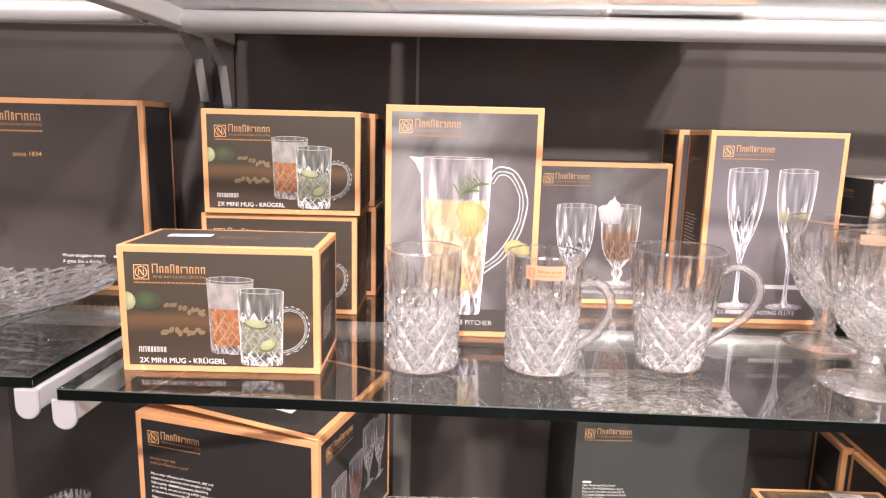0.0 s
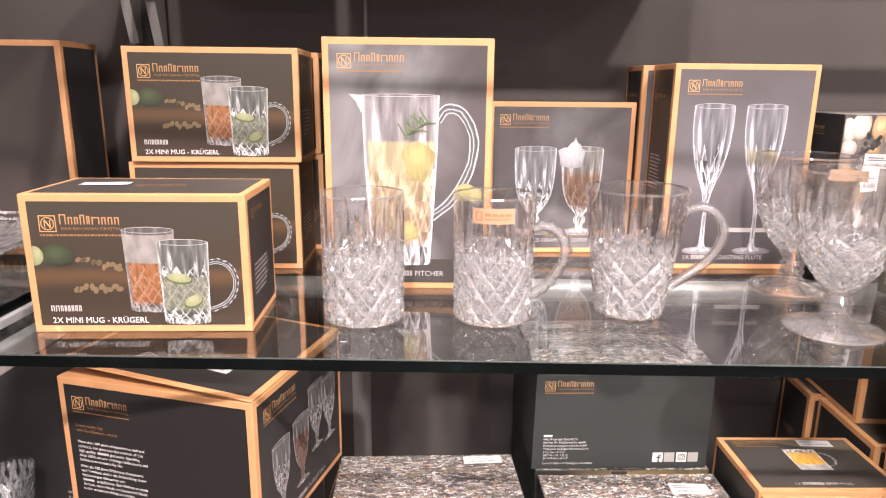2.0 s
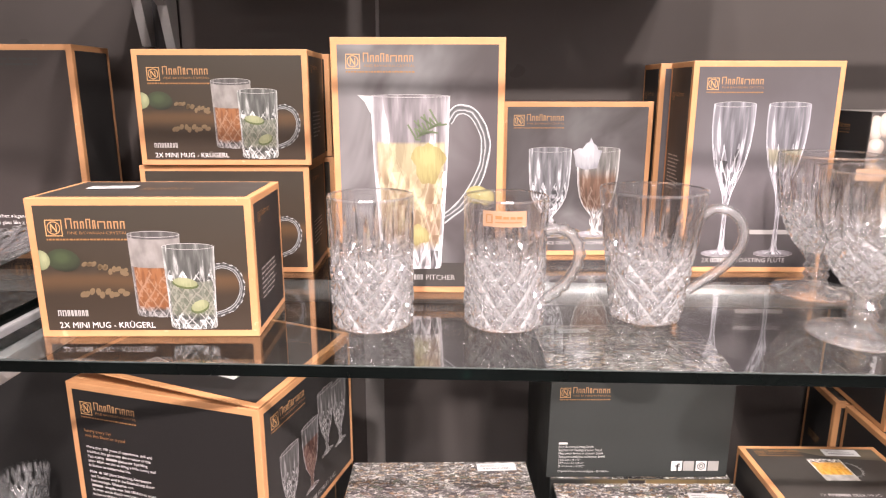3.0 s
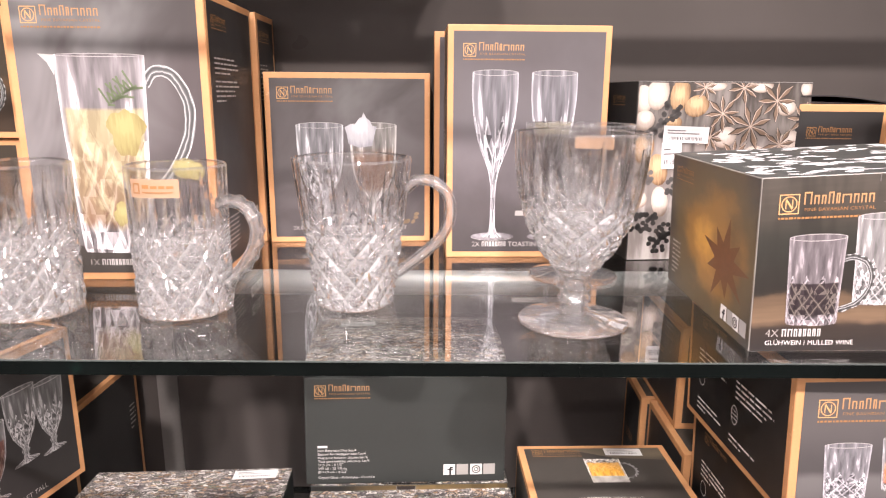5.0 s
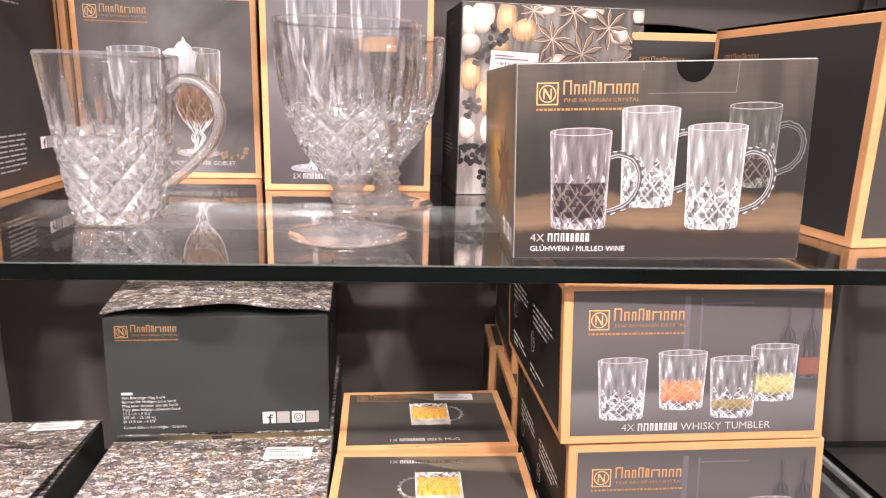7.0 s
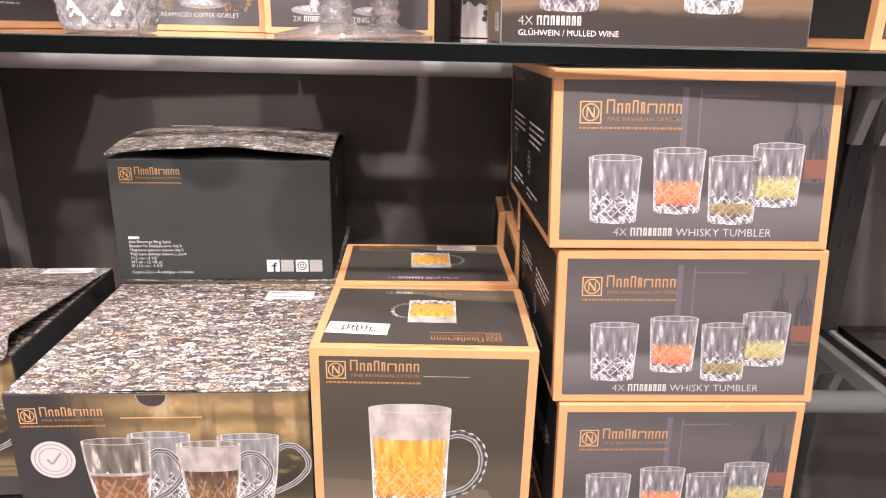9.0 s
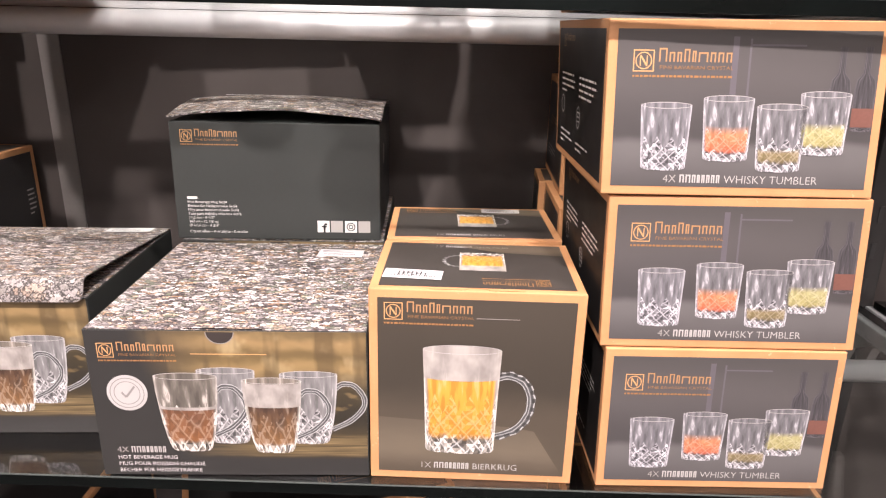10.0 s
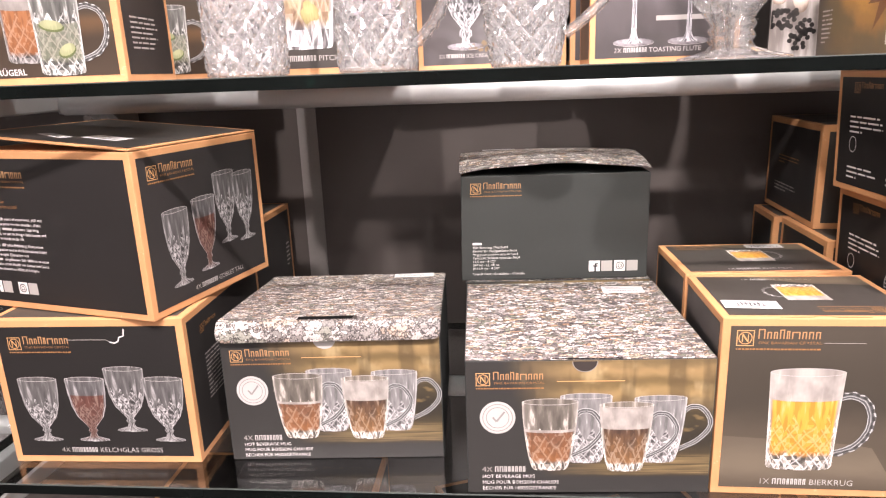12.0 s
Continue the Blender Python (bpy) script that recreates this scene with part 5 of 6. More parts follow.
c = Carton("dark card gift box for iced coffee goblets with copper edges", (0.085, 0.857), (0.2635, 0.868), Z, 0.07, 0.186, panels=dict(DARK, front=PH_MIST))
p, w, h = c.panel["front"], c.w, c.h
maker_mark(p, w * 0.075, h * 0.85, 0.0125)
picture(p, "ice_goblet", w * 0.325, h * 0.145, 0.0515, 0.103, PG_ICE)
picture(p, "ice_goblet", w * 0.65, h * 0.145, 0.0515, 0.103, PG_SODA, 0.65)
cx, cy = w * 0.60, h * 0.655
part("printed_cream", flat([[(cx - 0.020, cy), (cx - 0.022, cy + 0.006), (cx - 0.015, cy + 0.010), (cx - 0.011, cy + 0.009), (cx - 0.006, cy + 0.016), (cx - 0.003, cy + 0.017), (cx - 0.001, cy + 0.022), (cx + 0.002, cy + 0.016),
                             (cx + 0.006, cy + 0.013), (cx + 0.008, cy + 0.008), (cx + 0.013, cy + 0.007), (cx + 0.010, cy - 0.004), (cx + 0.008, cy - 0.014), (cx - 0.006, cy - 0.016), (cx - 0.018, cy - 0.012)]]), CREAM, p, basis=lift(0.8))
rnd = random.Random(9)
scatter(p, NUGGET, [(w * rnd.uniform(0.3, 0.92), h * rnd.uniform(0.12, 0.17), 0.003, 0.002, rnd.uniform(0, 90)) for _ in range(40)])
title(p, w * 0.14, h * 0.075, 0.0062, "2X", "ICE CREAM/ICED COFFEE GOBLET")


def flute_box(fl, fr, label, d):
    h = 0.2295
    c = Carton(label, fl, fr, Z, d, h, panels=dict(DARK, front=PH_SOFT), group="flute boxes")
    p, w = c.panel["front"], c.w
    maker_mark(p, w * 0.095, h * 0.87, 0.0125)
    picture(p, "flute", w * 0.295, h * 0.095, 0.050, h * 0.71, PG_FLUTE)
    picture(p, "flute", w * 0.66, h * 0.095, 0.050, h * 0.71, PG_SPARK)
    part("printed_glint", flat([rect(w * 0.44, h * 0.19, w * 0.34, h * 0.022)]), GREY_INK, p, basis=lift(0.5))
    title(p, w * 0.165, h * 0.05, 0.0070, "2X", "TOASTING FLUTE", style="bold")
    small_side(c, "left", 14, 10, 0.35)
    return c


flute_box((0.2815, 0.791), (0.441, 0.796), "dark card toasting flute gift box with copper edges", 0.072)
flute_box((0.268, 0.868), (0.425, 0.872), "dark card toasting flute gift box behind an identical one", 0.066)

# spice box
c = Carton("card gift box printed with almonds and star anise", (0.4655, 0.782), (0.642, 0.796), Z, 0.09, 0.1775, card=PANEL_BLACK, border=0.0006,
           panels={"front": SPICE_BOARD, "top": SPICE_BOARD, "left": PANEL_BLACK, "right": PANEL_BLACK}, group="")
p, w, h = c.panel["front"], c.w, c.h
rnd = random.Random(21)
scatter(p, SHELL, [(w * x, h * y, a * 1.22, b * 1.2, t) for x, y, a, b, t in ((0.03, 0.90, 0.008, 0.012, 0), (0.115, 0.94, 0.009, 0.014, -6), (0.045, 0.79, 0.009, 0.008, 20), (0.03, 0.36, 0.010, 0.008, -30), (0.17, 0.34, 0.007, 0.013, 10),
                                                                       (0.52, 0.70, 0.010, 0.008, 30), (0.86, 0.86, 0.008, 0.006, 10), (0.90, 0.68, 0.011, 0.008, 15), (0.70, 0.99, 0.010, 0.007, 0), (0.44, 0.985, 0.009, 0.005, 0), (0.70, 0.60, 0.010, 0.008, 0), (0.97, 0.97, 0.006, 0.007, 0))], 0.5, "printed_almond", (w, h))
scatter(p, ALMOND, [(w * x, h * y, a * 1.15, b * 1.15, t) for x, y, a, b, t in ((0.24, 0.93, 0.0085, 0.014, -8), (0.34, 0.87, 0.011, 0.009, 20), (0.055, 0.64, 0.009, 0.013, -10), (0.145, 0.52, 0.0085, 0.014, 12), (0.21, 0.78, 0.008, 0.006, 0))], 0.6, "printed_almond", (w, h))
for x, y, r, a0 in ((0.49, 0.83, 0.020, 5), (0.66, 0.76, 0.026, 20), (0.80, 0.90, 0.022, 0), (0.60, 0.97, 0.018, 10), (0.43, 0.70, 0.016, 30), (0.84, 0.66, 0.020, 12), (0.97, 0.80, 0.019, 40), (0.38, 0.97, 0.014, 15), (0.58, 0.60, 0.018, 0)):
    cx, cy = w * x, h * y
    back, lit, seam = [], [], []
    for k in range(8):
        a = radians(a0 + 45 * k)
        rk = r * (0.86 + 0.14 * ((k * 5) % 8) / 7)
        for store, wide, base in ((back, 0.27, 1.0), (lit, 0.16, 0.94)):
            l, q = a + wide, a - wide
            poly = [(cx, cy), (cx + rk * 0.58 * math.cos(l), cy + rk * 0.58 * math.sin(l)), (cx + rk * base * math.cos(a), cy + rk * base * math.sin(a)), (cx + rk * 0.58 * math.cos(q), cy + rk * 0.58 * math.sin(q))]
            store.append([(min(max(u, 0.001), w - 0.001), min(max(v, 0.001), h - 0.001)) for u, v in poly])
        seam += stroke([lit[-1][0], lit[-1][1]], 0.0007) + stroke([lit[-1][1], lit[-1][2]], 0.0006)
    star = stuff(part("printed_star_anise", flat(back), ANISE_DARK, p, basis=lift(0.7)))
    stuff(part("star_petal", flat(lit), ANISE, star, basis=lift(0.03)))
    stuff(part("star_seam", flat(seam), ANISE_LIT, star, basis=lift(0.06)))
scatter(p, BERRY, [(w * x + rnd.uniform(-0.008, 0.008), h * y + rnd.uniform(-0.009, 0.009), 0.0026, 0.0026, 0) for x, y in ((0.2, 0.84), (0.12, 0.74), (0.07, 0.46), (0.25, 0.42), (0.05, 0.22), (0.17, 0.10), (0.22, 0.16), (0.12, 0.22)) for _ in range(16)], 0.65, "printed_berry", (w, h))
c.label_on("front", w * 0.29, h * 0.715, -2, 0.046, 0.016, 7)
c.label_on("front", w * 0.215, h * 0.60, 2, 0.020, 0.026, 8)
maker_mark(c.panel["left"], 0.02, h * 0.88, 0.008, GOLD_DIM, GOLD_DIM)
text_block(c.panel["left"], 0.015, h * 0.30, 0.05, 6, 0.004, GREY_INK, 31)

# mulled wine box
BURNT = plain("print_burnt_umber", lin(104, 66, 37), 0.4, vary=0.35, scale=30)
c = Carton("card gift box for mulled wine mugs with a forest table photograph", (0.479, 0.535), (0.664, 0.541), Z, 0.178, 0.118, card=EDGE_WHITE, border=0.0006,
           panels={"front": PH_FOREST, "top": PANEL_COOL, "left": PH_SUN, "right": PANEL_COOL}, group="")
p, w, h = c.panel["front"], c.w, c.h
maker_mark(p, w * 0.065, h * 0.795, 0.0130)
picture(p, "mug", w * 0.80, h * 0.385, 0.034, 0.0465, PG_DIM, 0.55, 0.017, True)
picture(p, "mug", w * 0.445, h * 0.285, 0.0365, 0.057, PG_BRIGHT, 0.6, 0.019, True)
picture(p, "mug", w * 0.215, h * 0.17, 0.038, 0.058, PG_WINE, 0.7, 0.020, True)
picture(p, "mug", w * 0.675, h * 0.17, 0.0385, 0.060, PG_BRIGHT, 0.75, 0.020, True)
title(p, w * 0.055, h * 0.092, 0.0074, "4X", ["GLÜHWEIN / MULLED WINE"], style="down")
part("thumb_notch", flat([oval(w * 0.58, h - 0.0008, 0.0115, 0.0115, 16, 0, 180, 360)]), VOID, p, basis=lift(0.6))
part("flap_edge", flat(stroke([(w * 0.41, h - 0.001), (w * 0.41, h * 0.955)], 0.0006) + stroke([(w * 0.73, h - 0.001), (w * 0.725, h * 0.845), (w * 0.43, h * 0.845)], 0.0004)), FAINT_INK, p, basis=lift(0.6))
q = c.panel["left"]
maker_mark(q, 0.012, h * 0.84, 0.009, GOLD_DIM, GOLD_DIM)
part("printed_star", flat([[(c.d * 0.72 + r * math.cos(a), h * 0.42 + r * 0.8 * math.sin(a)) for a, r in ((math.pi * k / 9, (0.044 if k % 4 == 0 else 0.034) if k % 2 == 0 else 0.018) for k in range(18))]]), BURNT, q, basis=lift(0.5))
icons(q, c.d * 0.72, h * 0.06, 0.011, 0.85)
text_block(q, c.d * 0.06, h * 0.34, c.d * 0.13, 8, 0.004, GREY_INK, 17)
rnd = random.Random(5)
part("printed_flake_print", flat([oval(rnd.uniform(0.006, w - 0.006), rnd.uniform(0.006, c.d - 0.006), rnd.uniform(0.003, 0.010), rnd.uniform(0.001, 0.004), 8, rnd.uniform(-25, 25)) for _ in range(170)]), PAPER, c.panel["top"], basis=lift(0.5))

c.settle((-0.0040, -0.003), (-0.006, 0.006), 0.0125)

# large dark boxes on the right of the upper shelf
c = Carton("large black gift box with copper edges and a bowed lid", (0.722, 0.572), (0.93, 0.60), Z, 0.19, 0.157, panels={"front": PANEL, "left": PANEL_BLACK, "top": PANEL_BLACK}, group="large boxes", border=0.007)
maker_mark(c.panel["left"], 0.018, c.h * 0.80, 0.010, GOLD_DIM, GOLD_DIM)
maker_mark(c.panel["front"], 0.02, c.h * 0.80, 0.0115)
c2 = Carton("large black gift box with copper edges at the back wall", (0.585, 0.80), (0.716, 0.785), Z, 0.13, 0.157, panels={"front": PANEL_BLACK, "left": PANEL_BLACK, "top": PANEL_BLACK}, group="large boxes", border=0.007)
maker_mark(c2.panel["front"], 0.055, c2.h * 0.80, 0.009, GOLD_DIM, GOLD_DIM)


def bowed_lid(c, rise, m):
    """A lid that bulges up over the front edge, with a dark gap under it."""
    bm = bmesh.new()
    rows = []
    N = 14
    for k, y in enumerate((-c.d / 2, c.d / 2)):
        for dz in (0.0, 0.0012):
            rows.append([bm.verts.new((-c.w / 2 + c.w * i / N, y, c.h + 0.0006 + rise * math.sin(math.pi * i / N) * (1.0 if k == 0 else 0.2) + dz)) for i in range(N + 1)])
    for a, b in ((0, 2), (3, 1), (1, 0), (2, 3)):
        for i in range(N):
            bm.faces.new((rows[a][i], rows[a][i + 1], rows[b][i + 1], rows[b][i]))
    bmesh.ops.recalc_face_normals(bm, faces=bm.faces)
    part("lid", bm, m, c.ob, "bulging tuck lid")


bowed_lid(c, 0.008, PANEL_BLACK)
bowed_lid(c2, 0.007, PANEL_BLACK)

# neighbouring bay
c = Carton("large dark copper-edged gift box on the neighbouring shelf", (-0.80, 0.800), (-0.400, 0.815), Z + 0.008, 0.085, 0.2405, panels=dict(DARK, front=PANEL_DIM), group="", border=0.0065)
p, w, h = c.panel["front"], c.w, c.h
maker_mark(p, w * 0.36 + 0.040, h * 0.85, 0.019)
text_block(p, w * 0.42, h * 0.705, 0.05, 1, 0.008, GOLD_DIM, 3)
write(p, "since 1834", w * 0.42 + 0.067, h * 0.705, 0.0085, GOLD)


def slogan(p, x, y):
    """Two short white lines beside the big copper bars of the range."""
    write(p, "When elegance meets", x, y, 0.0062, WHITE_INK)
    part("word_bar", flat([rect(x + 0.066, y, 0.012, 0.0026)]), WHITE_INK, p, basis=lift(0.5))
    write(p, "A glass like a dance", x, y - 0.0078, 0.0062, WHITE_INK)


slogan(p, w - 0.113, h * 0.180)
bars, _ = glyph_bars(w - 0.100, h * 0.060, 0.017, [(0.5, 0.8), (0.25, 0.8), (0.5, 0.8), (0.55, 0.9), (0.6, 1.0), (0.4, 0.9)], 0.5, 0.14)
stuff(part("range_mark", flat(bars), GOLD_DIM, p, basis=lift(0.5)))
text_block(p, w * 0.66, h * 0.93, w * 0.3, 3, 0.006, PANEL_COOL, 8)
c = Carton("large plain black card gift box on the neighbouring lower shelf", (-0.66, 0.885), (-0.37, 0.885), 0.8302, 0.04, 0.285, card=PANEL_BLACK, panels=dict(DARK, front=PANEL_BLACK), group="", border=0.002)
slogan(c.panel["front"], c.w * 0.53, 0.047)

# ---- cartons on the lower shelf ----
Z = 0.8932
SEAL_INK = plain("seal_white_ink", lin(176, 172, 168), 0.45, vary=0.05)
SEAL_RING = plain("seal_ring_ink", lin(132, 128, 125), 0.45, vary=0.05)
LINES4 = ["HOT BEVERAGE MUG", "MUG POUR BOISSON CHAUDE", "BECHER FÜR HEISSGETRÄNKE"]


def lid_sheet(c, points, thick=0.0009):
    """A patterned lid sheet; points are (y, z, share of the width) along its section from back to front."""
    bm = bmesh.new()
    a, b = [], []
    for (y, z, k) in points:
        hw = c.w / 2 * k
        a.append((bm.verts.new((-hw, y, z)), bm.verts.new((hw, y, z))))
        b.append((bm.verts.new((-hw, y, z - thick)), bm.verts.new((hw, y, z - thick))))
    for i in range(len(points) - 1):
        bm.faces.new((a[i][0], a[i + 1][0], a[i + 1][1], a[i][1]))
        bm.faces.new((b[i][0], b[i][1], b[i + 1][1], b[i + 1][0]))
        for s in (0, 1):
            bm.faces.new((a[i][s], b[i][s], b[i + 1][s], a[i + 1][s]))
    for e in (0, -1):
        bm.faces.new((a[e][0], a[e][1], b[e][1], b[e][0]))
    bmesh.ops.recalc_face_normals(bm, faces=bm.faces)
    return bm


def hot_mug_box(fl, fr, z, label, d, flap=False, h=0.1245):
    c = Carton(label, fl, fr, z, d, h, card=PANEL_COOL, border=0.0006, panels={"front": PH_WOOD, "top": CHIPS, "right": PANEL_COOL, "left": PANEL_COOL}, group="hot mug boxes")
    p, w = c.panel["front"], c.w
    maker_mark(p, w * 0.042, h * 0.82, 0.0118)
    for gx, gy, gw, gh, mat, mm in ((0.488, 0.245, 0.0430, 0.0615, PG_BRIGHT, 0.55), (0.786, 0.245, 0.0430, 0.059, PG_BRIGHT, 0.55), (0.342, 0.19, 0.0470, 0.0635, PG_COFFEE, 0.75), (0.651, 0.18, 0.0445, 0.0615, PG_TEA, 0.75)):
        picture(p, "cup", w * gx, h * gy, gw, gh, mat, mm, 0.0215, False, "ear")
    part("printed_seal", flat([oval(w * 0.128, h * 0.585, 0.0150, 0.0150, 32)]), SEAL_INK, p, basis=lift(0.6))
    part("printed_seal_ring", flat(ring(w * 0.128, h * 0.585, 0.0128, 0.0128, 0.0007, 32) + ring(w * 0.128, h * 0.585, 0.0098, 0.0098, 0.0006, 28)
                                   + stroke([(w * 0.128 - 0.004, h * 0.585 + 0.0005), (w * 0.128 - 0.001, h * 0.585 - 0.0035), (w * 0.128 + 0.006, h * 0.585 + 0.0055)], 0.0016)), SEAL_RING, p, basis=lift(0.75))
    title(p, w * 0.06, h * 0.168, 0.0074, "4X", LINES4, style="down")
    part("flap_edge", flat([rect(w * 0.37, h * 0.845, w * 0.27, 0.0007)]), GOLD, p, basis=lift(0.5))
    part("thumb_notch", flat([oval(w * 0.48, h - 0.0012, 0.0105, 0.0095, 16, 0, 180, 360)]), SEAL_INK if flap else PANEL_DIM, p, basis=lift(0.65))
    if not flap:
        part("notch_edge", flat(ring(w * 0.48, h - 0.0012, 0.0105, 0.0095, 0.0007, 16, 180, 360)), SEAL_RING, p, basis=lift(0.75))
    if not flap:
        part("tuck_slit", flat(stroke([(w * 0.35, 0.0014), (w * 0.63, 0.0014)], 0.0018)), VOID, c.ob, basis=FACES["top"](c.w, c.d, c.h)[0] @ lift(0.5))
    else:
        back = [(d / 2, h + 0.0012, 1), (0.0, h + 0.0098, 1), (-d / 2 + 0.02, h + 0.0162, 1), (-d / 2 + 0.008, h + 0.0174, 1), (-d / 2 + 0.003, h + 0.0172, 1.003)]
        lid = part("lid", lid_sheet(c, back), CHIPS, c.ob, "stone-patterned lid standing slightly proud")
        y0 = -d / 2
        hang = [(y0 + 0.003, h + 0.0172, 1.003), (y0 + 0.0, h + 0.0158, 1.006), (y0 - 0.003, h + 0.0115, 1.01), (y0 - 0.005, h + 0.0065, 1.01), (y0 - 0.006, h + 0.0035, 1.0), (y0 - 0.0062, h + 0.0018, 0.985), (y0 - 0.0063, h + 0.0006, 0.96), (y0 - 0.0064, h + 0.0, 0.93)]
        flap = part("flap", lid_sheet(c, hang), CHIPS_LARGE, lid, "loose patterned flap hanging over the front")
        for x0, x1, mat, dz in ((-0.14, 0.13, VOID, 0.0004), (0.11, 0.135, PANEL_DIM, 0.0006)):
            bm = bmesh.new()
            bm.faces.new([bm.verts.new(v) for v in ((w * x0, y0 + 0.002, h + 0.0172 + dz), (w * x1, y0 + 0.002, h + 0.0172 + dz), (w * (x1 - 0.005), y0 + 0.0085, h + 0.0176 + dz), (w * (x0 + 0.005), y0 + 0.0085, h + 0.0176 + dz))])
            part("tuck_slit", bm, mat, lid)
    return c


c = hot_mug_box((-0.0765, 0.570), (0.1270, 0.581), Z, "charcoal hot beverage mug box, stone-patterned lid popped slightly open", 0.19, True)
price_label(c.ob, Matrix.Translation((0.066, 0.080, c.h + 0.0036)) @ Matrix.Rotation(radians(2), 4, "Z") @ Matrix.Rotation(radians(-5.2), 4, "X"), 0.045, 0.018, 3)
c = hot_mug_box((0.1530, 0.526), (0.3575, 0.5345), Z, "charcoal hot beverage mug box with a closed stone-patterned lid", 0.203)
c.label_on("top", 0.165, 0.172, -3, 0.043, 0.020, 4)
hot_mug_box((0.143, 0.738), (0.348, 0.746), Z, "charcoal hot beverage mug box under another box at the back", 0.195)

# the box that stands on it, seen from behind
c = Carton("charcoal hot beverage mug box turned backwards, patterned lid ajar", (0.1380, 0.740), (0.3440, 0.749), Z + 0.1253, 0.165, 0.1187, card=PANEL_COOL, border=0.0006,
           panels={"front": PANEL_COOL, "right": PANEL_COOL}, group="hot mug boxes")
p, w, h = c.panel["front"], c.w, c.h
maker_mark(p, w * 0.050, h * 0.835, 0.0118)
for k, line in enumerate(("Hot Beverage Mug Set/4", "Becher für Heißgetränke Set/4", "Mug pour boisson chaude Set/4", "Taza para bebidas calientes Set/4", "11,5 cm - 4 1/2\"", "347 ml - 12 1/8 oz", "Ø 11,9 cm - 4 2/3\"")):
    write(p, line, w * 0.060, h * 0.315 - 0.0041 * k, 0.0040, WHITE_INK)
part("number_bar", flat([rect(w * 0.060, h * 0.315 + 0.0043, 0.010, 0.0024)]), WHITE_INK, p, basis=lift(0.5))
write(p, "Crystal Glass - Kristallglas - Cristallin", w * 0.060, h * 0.055, 0.0039, WHITE_INK)
icons(p, w * 0.69, h * 0.07, 0.0122, 1.0)
part("printed_seal", flat([oval(c.d * 0.35, h * 0.68, 0.011, 0.011, 20)]), GREY_INK, c.panel["right"], basis=lift(0.5))
bm = bmesh.new()
N = 16
top, bot = [], []
for j in range(5):
    y = -c.d / 2 - 0.001 + c.d * j / 4
    for store, dz in ((top, 0.0014), (bot, 0.0)):
        store.append([bm.verts.new((-w * 0.51 + w * 1.02 * i / N, y + 0.004 * math.sin(i * 0.9) * (j == 0), h + 0.003 + 0.009 * math.sin(math.pi * i / N) ** 0.8 * (1 - j / 5) + 0.009 * math.sin(math.pi * j / 4) + dz)) for i in range(N + 1)])
for j in range(4):
    for i in range(N):
        bm.faces.new((top[j][i], top[j][i + 1], top[j + 1][i + 1], top[j + 1][i]))
        bm.faces.new((bot[j][i], bot[j + 1][i], bot[j + 1][i + 1], bot[j][i + 1]))
for i in range(N):
    bm.faces.new((top[0][i], bot[0][i], bot[0][i + 1], top[0][i + 1]))
for j in range(4):
    for s in (0, N):
        bm.faces.new((top[j][s], top[j + 1][s], bot[j + 1][s], bot[j][s]))
bmesh.ops.recalc_face_normals(bm, faces=bm.faces)
lid = part("lid", bm, CHIPS, c.ob, "stone-patterned lid standing slightly open")
c.settle((0.002, 0.0), (0.0, 0.0))
price_label(c.ob, Matrix.Translation((-w * 0.27, 0.035, h + 0.0146)) @ Matrix.Rotation(radians(4), 4, "Z") @ Matrix.Rotation(radians(-5.6), 4, "X"), 0.04, 0.018, 9)


def beer_box(fl, fr, label, d, flip):
    h = 0.1590
    c = Carton(label, fl, fr, Z, d, h, border=0.0065, panels=dict(DARK, front=PH_BEER), group="beer mug boxes")
    p, w = c.panel["front"], c.w
    maker_mark(p, w * 0.072, h * 0.852, 0.0135)
    part("printed_table", flat([[(0.0066, 0.0066), (w * 0.955, 0.0066), (w * 0.90, h * 0.13), (w * 0.80, h * 0.29), (w * 0.66, h * 0.31), (0.0066, h * 0.345)]]), PH_SLATE, p, basis=lift(0.4))
    picture(p, "mug", w * 0.44, h * 0.17, 0.058, 0.086, PG_BEER, 0.7, 0.0255, True)
    title(p, w * 0.245, h * 0.065, 0.0076, "1X", "BIERKRUG")
    part("flap_edge", flat([rect(w * 0.5, h * 0.868, w * 0.2, 0.0004)]), GREY_INK, p, basis=lift(0.5))
    t = c.panel["top"]
    part("printed_table", flat([[(w * 0.3, d - 0.0066), (w - 0.0066, d - 0.0066), (w - 0.0066, d * 0.72), (w * 0.62, d * 0.76)]]), PH_SLATE, t, basis=lift(0.5))
    gx, gy = w * 0.53, d * 0.55
    part("printed_glass", flat([rect(gx - 0.018, gy - 0.021, 0.036, 0.042)], (gx - 0.018, gy + 0.021, gx + 0.018, gy - 0.021)), PG_BEER, t, basis=lift(0.6))
    part("printed_handle", flat(ring(gx + (0.018 if flip else -0.018), gy, 0.0145, 0.0155, 0.0035, 18, -90 if flip else 90, 90 if flip else 270, 0.002), (0, 0, w, d)), PG_BRIGHT, t, basis=lift(0.58))
    maker_mark(t, w * 0.09 if flip else w * 0.52, d * 0.82 if flip else d * 0.11, 0.0105, GOLD_DIM, GOLD_DIM, flip=not flip)
    title(t, w * 0.28, d * 0.1 if flip else d * 0.85, 0.0062, "1X", "BEER MUG", GREY_INK)
    c.tuck(w * 0.28, w * 0.72)
    return c


